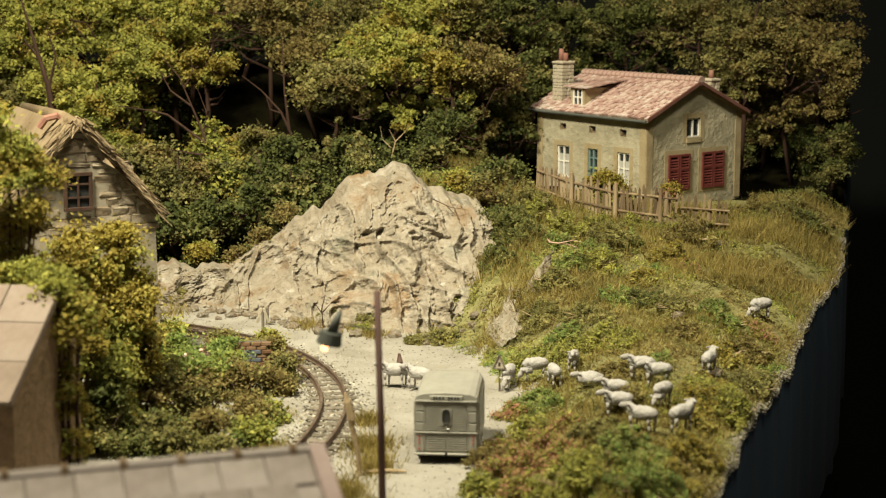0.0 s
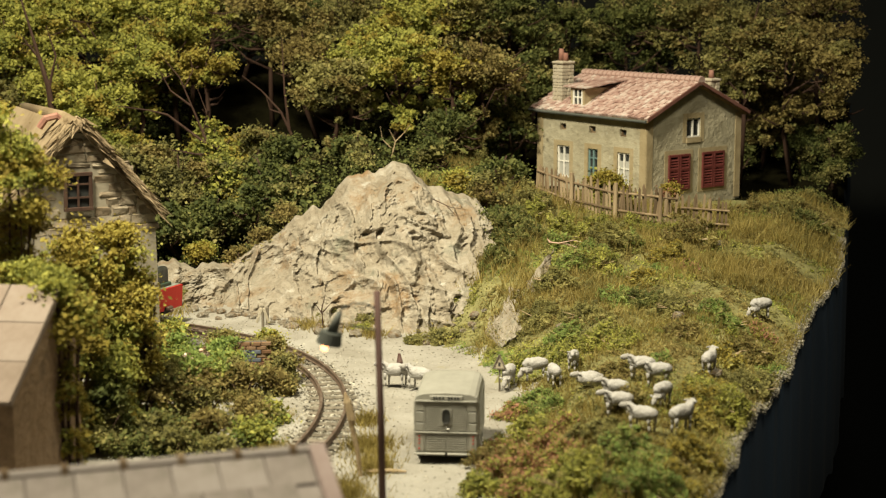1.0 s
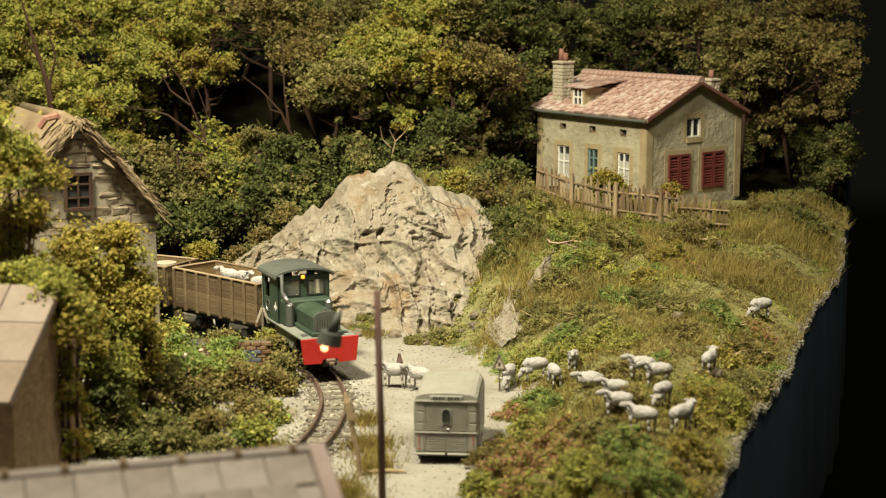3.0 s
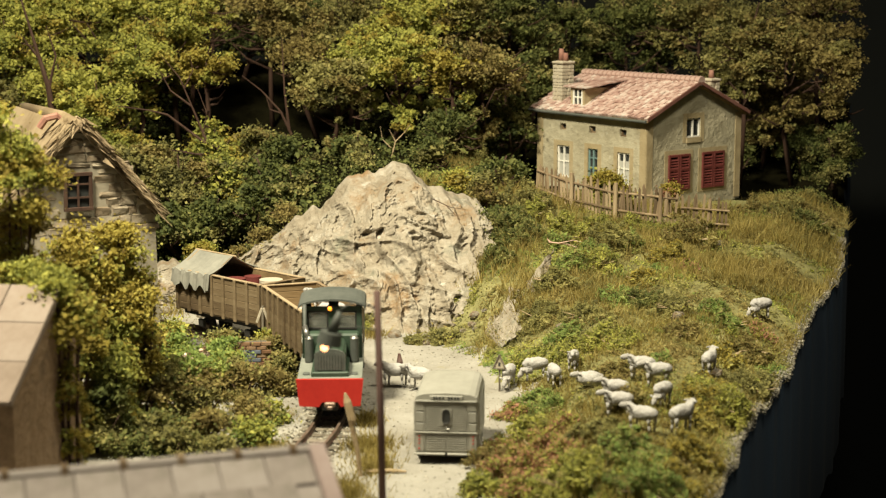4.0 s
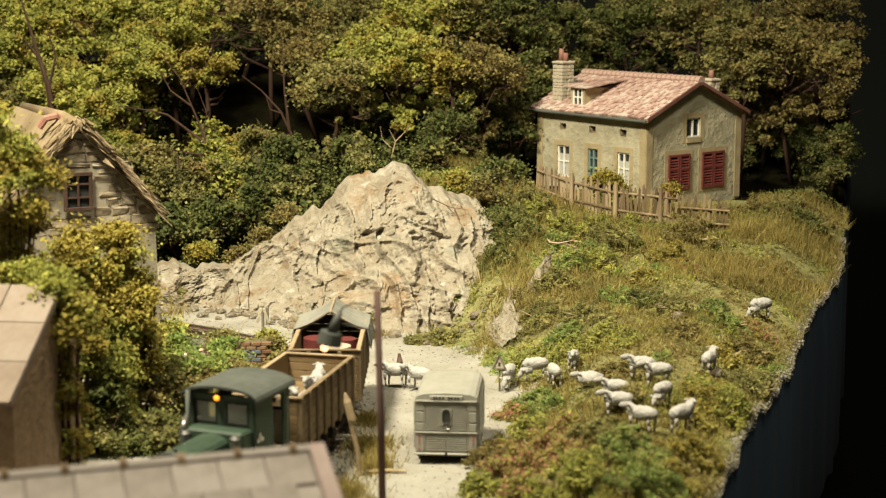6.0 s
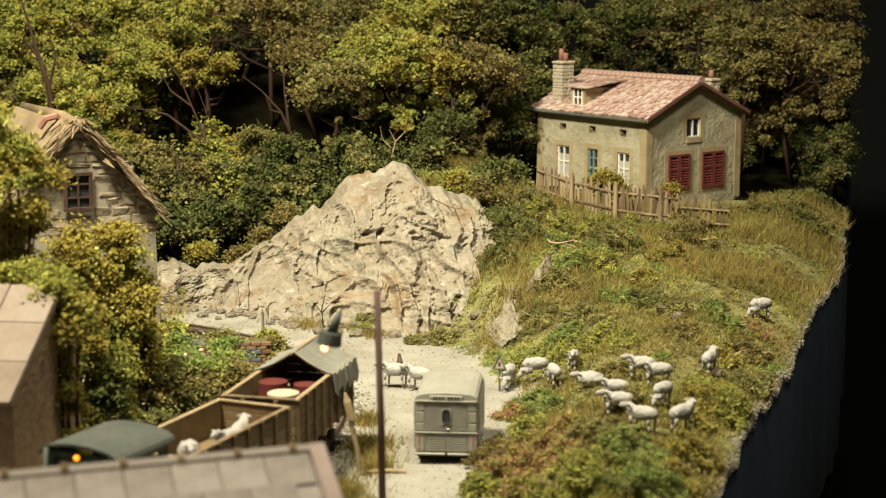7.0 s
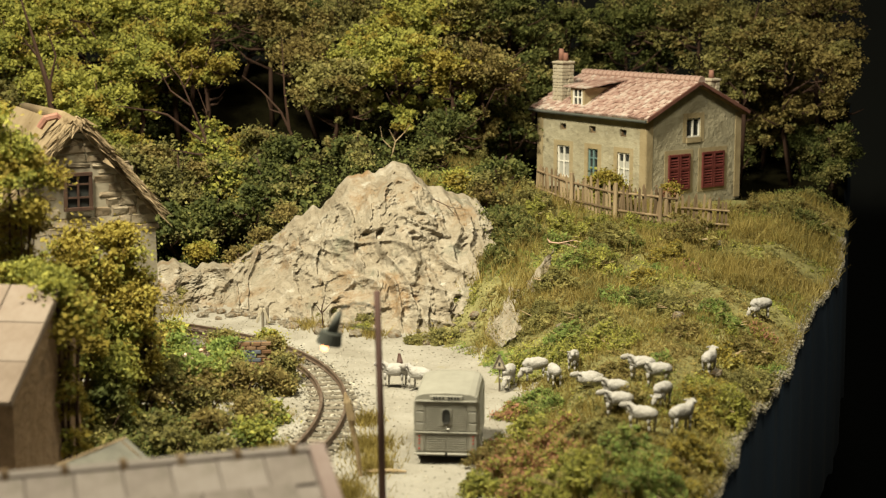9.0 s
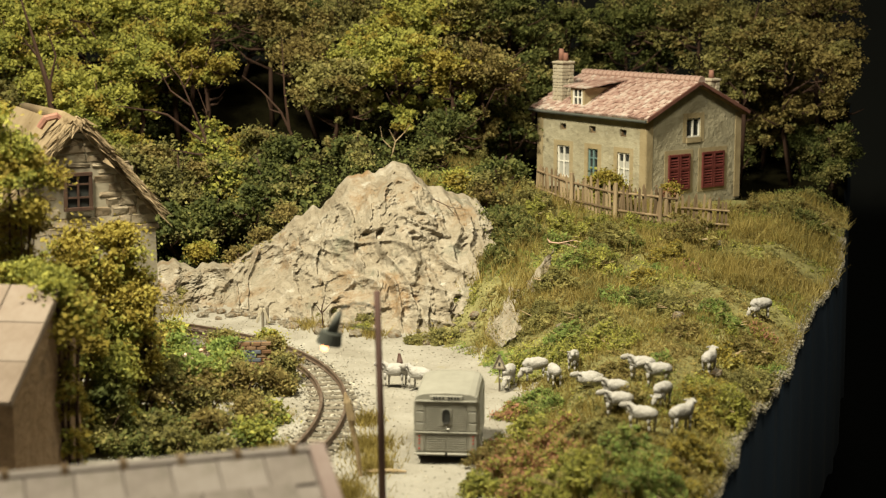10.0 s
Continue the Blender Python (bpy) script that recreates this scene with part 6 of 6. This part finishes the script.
def hill_cover():
    rg = np.random.default_rng(77)
    # a thin mat of flock, then many small clumps of leaves standing on it
    x, y = scatter(rg, 150000, -1, 20, 36, 82, hillside)
    mat_xyz = np.column_stack([x, y, land(x, y) + np.abs(rg.normal(0, 0.06, len(x)))])
    cx, cy = scatter(rg, 5200, -1, 20, 36, 80, lambda a, b: hillside(a, b, 0.5))
    size = rg.gamma(4.0, 0.065, len(cx)) * (0.75 + 0.35 * np.sin(cx * 0.8 + cy * 0.55))
    per = 72
    d = rg.normal(size=(len(cx), per, 3))
    d /= np.linalg.norm(d, axis=2)[:, :, None]
    d[:, :, 2] = np.abs(d[:, :, 2])
    d *= rg.uniform(0.35, 1.1, (len(cx), per, 1)) * size[:, None, None] * np.array([1.2, 1.1, 0.85])
    clump = np.column_stack([cx, cy, np.zeros(len(cx))])[:, None, :] + d
    tint = np.repeat(np.sin(cx * 0.9 + 1.7 * np.sin(cy * 0.45)) + np.sin(cy * 0.8 + cx * 0.3) + rg.normal(0, 0.75, len(cx)), per)
    clump = clump.reshape(-1, 3)
    ok = clump[:, 0] < edge_x(clump[:, 1])
    clump, tint = clump[ok], tint[ok]
    clump[:, 2] += land(clump[:, 0], clump[:, 1])
    c = np.vstack([mat_xyz, clump])
    kind = np.concatenate([np.sin(x * 0.9 + 1.7 * np.sin(y * 0.45)) + np.sin(y * 0.8 + x * 0.3) + rg.normal(0, 0.8, len(x)), tint])
    big = np.concatenate([np.full(len(x), 0.045), np.full(len(clump), 0.054)])
    for lo, hi, mat, word in ((-9, -0.7, M_LEAF_BR, "brown"), (-0.7, 1.0, M_LEAF_OL, "olive"), (1.0, 1.7, M_LEAF_YG, "yellow-green"), (1.7, 9, M_LEAF_GR, "fresh green")):
        m = (kind >= lo) & (kind < hi)
        me = flakes("ground_cover", c[m], rg.lognormal(-0.05, 0.33, m.sum()) * big[m], mat, rg, flat=0.6, single=True, face=0.3)
        tagged(new("ground_cover", me), "low %s flock plants on the sheep hill" % word, "ground cover", kind="stuff")
    x, y = scatter(rg, 120000, -1, 20, 38, 79, lambda a, b: hillside(a, b, 0.6) & (np.sin(a * 0.7 + b * 0.5) + np.sin(b * 0.9 - a * 0.4) > -0.1))
    me = blades("grass", np.column_stack([x, y, land(x, y) - 0.02]), rg.uniform(0.12, 0.42, len(x)) * (1 + 0.7 * smooth(56, 64, y)), M_GRASS, rg, 0.017)
    tagged(new("grass", me), "dry yellow-green grass on the hill", "grass", kind="stuff")
    # tufts along the track, the lane and the foot of the rock
    roots = []
    for cx, cy, r, n in ((-2.1, 46.5, 0.75, 1500), (-1.9, 44.6, 0.6, 1100), (-2.7, 42.2, 0.8, 1500), (-2.3, 49.2, 0.5, 700), (-4.9, 46.0, 0.5, 700), (-1.8, 40.6, 0.7, 900), (-5.0, 49.5, 0.4, 500),
                         (-5.2, 63.0, 0.6, 500), (-2.6, 61.4, 0.5, 400), (-11.0, 65.6, 1.0, 500), (-3.4, 62.6, 0.4, 300)):
        p = rg.normal(0, 0.5, (n, 2)) * r
        roots.append(np.column_stack([cx + p[:, 0], cy + p[:, 1] * 1.5]))
    p = np.vstack(roots)
    near = np.array([np.min(np.hypot(TRACK_XY[::10, 0] - a, TRACK_XY[::10, 1] - b)) for a, b in p]) > 0.75
    p = p[near]
    me = blades("grass", np.column_stack([p, np.full(len(p), -0.24)]), rg.uniform(0.08, 0.38, len(p)), M_GRASS, rg, 0.016, 0.5)
    tagged(new("grass", me), "yellow grass tufts beside the track and lane", "grass", kind="stuff")
    # dark undergrowth on the wooded bank
    x, y = scatter(rg, 40000, -27, 24, 69.5, 97, lambda a, b: (b > 70.2) & (a < 3) & ~((a > -13) & (a < -5.5) & (b > 76)))
    me = flakes("undergrowth", np.column_stack([x, y, land(x, y) + np.abs(rg.normal(0, 0.25, len(x)))]), rg.uniform(0.06, 0.14, len(x)), M_LEAF_DK, rg, flat=0.3)
    tagged(new("undergrowth", me), "dark green undergrowth on the wooded bank", "undergrowth", kind="stuff")
    # gravel on the yard and rubble below the rock
    x, y = scatter(rg, 9000, -14, 2, 40, 67, lambda a, b: (a - np.interp(b, FOOT_Y, FOOT_X) < 0.6))
    me = flakes("gravel", np.column_stack([x, y, land(x, y) + 0.01]), rg.uniform(0.015, 0.05, len(x)), M_BALLAST, rg, flat=1.5)
    tagged(new("gravel", me), "loose small stones on the pale yard", "gravel", kind="stuff")
    # crust of plaster crumbs along the sawn edge
    yy = rg.uniform(38, 74, 16000)
    xx = edge_x(yy) - np.abs(rg.normal(0, 0.17, 16000)) + 0.06
    me = flakes("edge_crumbs", np.column_stack([xx, yy, land(xx, yy) + rg.uniform(-0.12, 0.16, 16000)]), rg.uniform(0.015, 0.042, 16000), M_BALLAST, rg)
    tagged(new("edge_crumbs", me), "grey plaster crumbs along the layout's edge", "crumbs", kind="stuff")


hill_cover()


def rocks():
    rd = random.Random(71)
    shapes = []
    for k in range(5):
        bm = bmesh.new()
        bmesh.ops.create_icosphere(bm, subdivisions=2, radius=1)
        for v in bm.verts:
            v.co *= 1 + 0.35 * noise.noise(v.co * 1.3 + Vector((k * 7, 0, 0)))
            v.co.z *= 0.65
        shapes.append(to_mesh("boulder", bm, M_ROCK))
    for x, y, r in ((8.06, 56.7, 0.3), (8.04, 56.2, 0.24), (8.3, 49.8, 0.24), (11.5, 68.6, 0.22), (4.1, 56.5, 0.2), (9.3, 50.0, 0.12), (10.6, 67.6, 0.14)):
        ob = new("boulder", shapes[int(x * 10) % 5])
        ob.matrix_basis = spot(x, y, float(land(x, y)) + r * 0.5, 0, 8, x * 70) @ Matrix.Scale(r, 4)
        tagged(ob, "pale stone showing through the hill's plants", "stone", "stones on the hill")
    for k in range(60):
        u = rd.random()
        x = -13 + 15 * u
        y = np.interp(x, [-13.5, -8.7, -4.6, -1.2, 0.6, 1.7], [67.2, 65.6, 63.2, 61.0, 60.9, 61.0]) - abs(rd.gauss(0, 0.7))
        r = rd.uniform(0.08, 0.3)
        ob = new("boulder", shapes[k % 5])
        ob.matrix_basis = spot(x, y, float(land(x, y)) + r * 0.2, rd.uniform(-20, 20), rd.uniform(-20, 20), rd.uniform(0, 360)) @ Matrix.Scale(r, 4)
        tagged(ob, "pale stone fallen from the rock face", "stone", "stones under the cliff")


rocks()

# ---- the flock ----
FLOCK = [(-1.56, 53.4, 172, 'standing'), (-0.77, 52.9, 150, 'standing'), (2.15, 53.2, -110, 'grazing'), (3.02, 53.2, 195, 'grazing'), (3.56, 52.0, 105, 'grazing'), (4.21, 52.6, -105, 'standing'), (4.54, 50.0, 170, 'lying'),
         (5.01, 47.2, 172, 'standing'), (4.94, 45.6, 176, 'standing'), (5.42, 43.9, 150, 'standing'), (5.9, 48.35, 172, 'standing'), (6.29, 47.6, 182, 'standing'), (6.2, 45.8, -130, 'grazing'), (6.48, 44.0, 42, 'standing'),
         (8.14, 49.8, 62, 'standing'), (11.19, 57.6, 200, 'grazing')]
for x, y, turn, how in FLOCK:
    sh = sheep(how, {"grazing": "white sheep grazing", "lying": "white sheep lying down", "standing": "white sheep standing with its head up"}[how] + (" on the gravel yard" if x < 0 else " on the grassy hill"))
    sh.matrix_basis = spot(x, y, float(land(x, y)) + (0.03 if how == "lying" else 0.08), 0, 0, turn) @ Matrix.Scale(0.95 + 0.07 * math.sin(x * 7), 4)


# ---- small things ----
def street_lamp():
    la = thing("street_lamp", (-1.39, 37.3, -0.22), "weathered reddish wooden lamp post with a small lit lamp", "street lamp")
    part("post", tube(bmesh.new(), [(0, 0, -0.1), (-0.03, -0.1, 3.0), (-0.1, -0.3, 6.4)], [0.095, 0.085, 0.075], 10), M_POST, la, smooth=True)
    part("arm", tube(bmesh.new(), [(-0.1, -0.3, 5.98), (-0.35, -0.3, 6.1), (-0.64, -0.3, 6.13), (-0.88, -0.3, 6.02), (-0.98, -0.3, 5.86)], 0.022, 6), M_ROOFGREY, la, smooth=True)
    part("brace", tube(bmesh.new(), [(-0.1, -0.3, 5.5), (-0.95, -0.3, 5.66)], 0.015, 5), M_ROOFGREY, la)
    part("neck", tube(bmesh.new(), [(-0.94, -0.3, 5.92), (-1.02, -0.3, 5.72), (-1.12, -0.3, 5.46)], [0.06, 0.1, 0.13], 10), M_ROOFGREY, la, smooth=True)
    part("shade", rod(bmesh.new(), (-1.2, -0.3, 5.18), (-1.14, -0.3, 5.46), 0.29, 0.25, 18), M_ROOFGREY, la, "grey enamel shade")
    bm = bmesh.new()
    bmesh.ops.create_uvsphere(bm, u_segments=14, v_segments=10, radius=0.085, matrix=Matrix.Translation((-1.29, -0.45, 5.13)))
    part("bulb", bm, M_BULB, la, "glowing warm bulb", smooth=True)


street_lamp()

# leaning stake beside the track
bm = bmesh.new()
tube(bm, [(0, 0, -0.3), (-0.1, 0, 0.6), (-0.25, 0, 1.3), (-0.24, 0, 1.45), (-0.36, 0, 1.95), (-0.42, 0, 2.2)], [0.06, 0.065, 0.07, 0.12, 0.11, 0.03], 7)
solid("wooden_stake", bm, M_TWIG, (-2.22, 43.7, -0.1), "split grey wooden stake leaning beside the track", "stake")
solid("log", tube(bmesh.new(), [(0, 0, 0), (0.6, 0.05, 0.02), (1.1, 0, 0)], [0.05, 0.055, 0.03], 6), M_TWIG, (-2.1, 43.9, -0.16), "small dry stick lying in the grass", "stick")
bm = bmesh.new()
tube(bm, [(0, 0, -0.1), (0.03, 0, 0.35), (0.0, 0, 0.62)], [0.14, 0.11, 0.05], 7)
solid("tree_stump", bm, M_POST, (-1.5, 55.6, -0.2), "broken reddish brown tree stump", "stump")
solid("fence_stub", blocks(((0, 0, 0.3), (0.12, 0.1, 0.75), 0.02), ((0.16, 0, 0.08), (0.3, 0.1, 0.1), 0.02)), M_SLEEPER, (-6.8, 63.3, -0.2), "short weathered grey post on the yard", "post")


def road_sign():
    sg = thing("road_sign", (1.84, 52.9, -0.2, 0, 0, -12), "old triangular road sign on a thin grey post", "road sign")
    part("post", rod(bmesh.new(), (0, 0, -0.2), (0, 0, 0.85), 0.035, 0.03), M_SLEEPER, sg)
    tri = [(-0.2, 0.76), (0.2, 0.76), (0.0, 1.22)]
    part("plate", prism(bmesh.new(), tri, "y", -0.05, -0.03), M_CHIMNEY, sg, "pale weathered plate")
    for (a, b), (c, d) in zip(tri, tri[1:] + tri[:1]):
        part("border", rod(bmesh.new(), (a, -0.055, b), (c, -0.055, d), 0.028, 0.028, 6), M_SLEEPER, sg)
    part("symbol", blocks(((0, -0.055, 0.9), (0.07, 0.012, 0.12))), M_BAR, sg)


road_sign()


def brick_wall():
    bw = thing("brick_wall", (-7.2, 54.0, -0.25, 0, 0, 8), "crumbling low brick wall in the hedge", "wall")
    part("core", blocks(((0.68, 0.12, 0.7), (1.35, 0.2, 1.4))), M_SLEEPER, bw)
    rd = random.Random(12)
    me = to_mesh("brick", blocks(((0, 0, 0), (0.32, 0.1, 0.12), 0.015)), M_BRICK)
    mb = to_mesh("brick", blocks(((0, 0, 0), (0.32, 0.1, 0.12), 0.015)), M_BRICKBLUE)
    for r in range(10):
        for k in range(4):
            x = 0.16 + k * 0.34 + (r % 2) * 0.16
            if x < 1.35:
                part("brick", mb if (r in (5, 6, 7) and k in (1, 2)) else me, None, bw, at=(x, rd.uniform(-0.02, 0.02), 0.12 + r * 0.135, 0, rd.uniform(-2, 2), rd.uniform(-4, 4)))


brick_wall()


def signal_rag():
    sr = thing("marker_post", (-6.3, 57.2, 0.0), "small wooden marker with two pale leaning boards", "marker")
    part("post", rod(bmesh.new(), (0, 0, -0.2), (0, 0, 1.75), 0.05, 0.05), M_SLEEPER, sr)
    part("board", blocks(((-0.12, -0.04, 1.42), (0.09, 0.04, 0.55), 0.01, Matrix.Rotation(0.35, 4, "Y"))), M_CHIMNEY, sr)
    part("board", blocks(((0.12, -0.04, 1.42), (0.09, 0.04, 0.55), 0.01, Matrix.Rotation(-0.35, 4, "Y"))), M_CHIMNEY, sr)


signal_rag()


def branch(name, at, limbs, mat, label):
    """A bare branch of several tapered limbs."""
    bm = bmesh.new()
    for pts, r in limbs:
        tube(bm, pts, [0.8 * r * (1 - 0.8 * k / (len(pts) - 1)) for k in range(len(pts))], 6)
    solid(name, bm, mat, at, label, "branch", "dead wood")


branch("dead_branch", (-9.8, 76.3, 4.9), [([(0, 0, 0), (-1.3, 0, 0.75), (-2.8, 0, 1.9), (-3.6, 0, 2.1), (-5.1, 0, 2.3)], 0.11), ([(-1.0, 0, 0.6), (-1.6, 0, 2.1), (-2.2, 0, 3.6), (-3.1, 0, 4.7)], 0.08),
                                          ([(-0.2, 0, 0.1), (-1.5, -0.1, 0.1), (-2.9, -0.2, 0.35), (-3.7, 0, 0.7)], 0.09), ([(-1.7, 0, 2.3), (-2.6, -0.1, 3.0), (-3.1, 0, 3.9)], 0.07), ([(-2.0, 0, 3.1), (-1.6, 0, 3.9), (-1.7, 0, 4.6)], 0.06),
                                          ([(-1.2, 0, 0.9), (-1.0, 0, 2.0), (-1.4, 0, 3.1)], 0.06)], M_BARK, "fallen bare reddish brown branch under the trees")
branch("dead_branch", (-7.2, 79.2, 5.6), [([(0, 0, 0), (-0.5, 0, 1.1), (-1.4, 0, 2.1), (-2.3, 0, 2.8)], 0.09), ([(-0.1, 0, 0.2), (-0.3, 0, 2.0), (-0.4, 0, 4.6)], 0.1), ([(-0.4, 0, 1.0), (-1.0, 0, 1.2), (-1.2, 0, 1.9)], 0.06)], M_BARK,
       "bare brown branch leaning out of the trees")
branch("dead_branch", (-18.1, 77.6, 6.4), [([(0, 0, 0), (-0.2, 0, 1.6), (-0.7, 0, 3.4), (-1.3, 0, 5.6)], 0.22), ([(-0.2, 0, 1.4), (0.2, 0, 3.0), (-0.2, 0, 4.4)], 0.12), ([(-0.5, 0, 2.8), (-1.4, 0, 4.0)], 0.09)], M_BARK, "bare brown trunk between the leaves")
branch("dead_twig", (4.2, 64.6, 2.7), [([(0, 0, 0.1), (0.7, 0, 0.02), (1.5, 0, -0.25)], 0.04), ([(0.3, 0, 0.05), (0.9, -0.1, 0.2), (1.3, -0.1, 0.1)], 0.03), ([(0, 0, 0.1), (-0.12, 0, 0.25)], 0.06)], M_PINKTWIG, "pinkish dry twig lying on the hill")
branch("dead_twig", (-0.4, 66.8, 3.9), [([(0, 0, 0.3), (0.7, -0.2, 0.0), (1.4, -0.3, -0.1)], 0.03), ([(0.5, -0.2, 0.1), (0.9, -0.3, -0.3), (1.3, -0.3, -0.3)], 0.025)], M_BARK, "thin bare twig on the rock")
branch("dead_twig", (-2.4, 77, 4.7), [([(0, 0, 0), (0.2, 0, 0.8), (0.6, 0, 1.2), (0.9, 0, 1.6)], 0.05), ([(0.1, 0, 0.4), (-0.4, 0, 0.9), (-0.5, 0, 1.5)], 0.04), ([(0.2, 0, 0.8), (-0.1, 0, 1.4)], 0.03)], M_TWIG, "dry reddish twigs above the rock")
branch("dead_twig", (-4.6, 62.7, -0.2), [([(0, 0, 0), (-0.05, 0, 0.7), (0.1, 0, 1.3)], 0.06), ([(0, 0, 0.6), (0.35, 0, 1.0)], 0.035), ([(0, 0, 0.5), (-0.35, 0, 1.0)], 0.035)], M_BARK, "small dead tree at the rock's foot")
branch("dead_twig", (-8.9, 49.2, 0.5), [([(0, -0.6, 0), (-0.05, -0.7, 0.6), (-0.35, -0.7, 1.1), (-0.8, -0.6, 1.2)], 0.03), ([(0.0, -0.6, 0.9), (0.35, -0.6, 1.2), (0.4, -0.6, 0.8)], 0.025)], M_TWIG, "pale dry stalks in the hedge")


def blossoms():
    rg = np.random.default_rng(91)
    for x, y, z, r, n in ((-8.0, 50.6, 1.3, 0.28, 45), (-7.7, 50.5, 0.85, 0.2, 25), (-9.7, 50.3, 1.35, 0.16, 22), (-7.45, 51.0, 1.55, 0.12, 12)):
        p = np.array([x, y, z]) + rg.normal(0, r * 0.5, (n, 3))
        me = flakes("blossom", p - np.array([x, y, z]), rg.uniform(0.07, 0.13, n), M_BLOSSOM, rg)
        ob = new("blossom", me)
        ob.matrix_basis = spot(x, y, z)
        tagged(ob, "pale pink blossom in the hedge", "flowers", "hedge flowers")


blossoms()


motions()
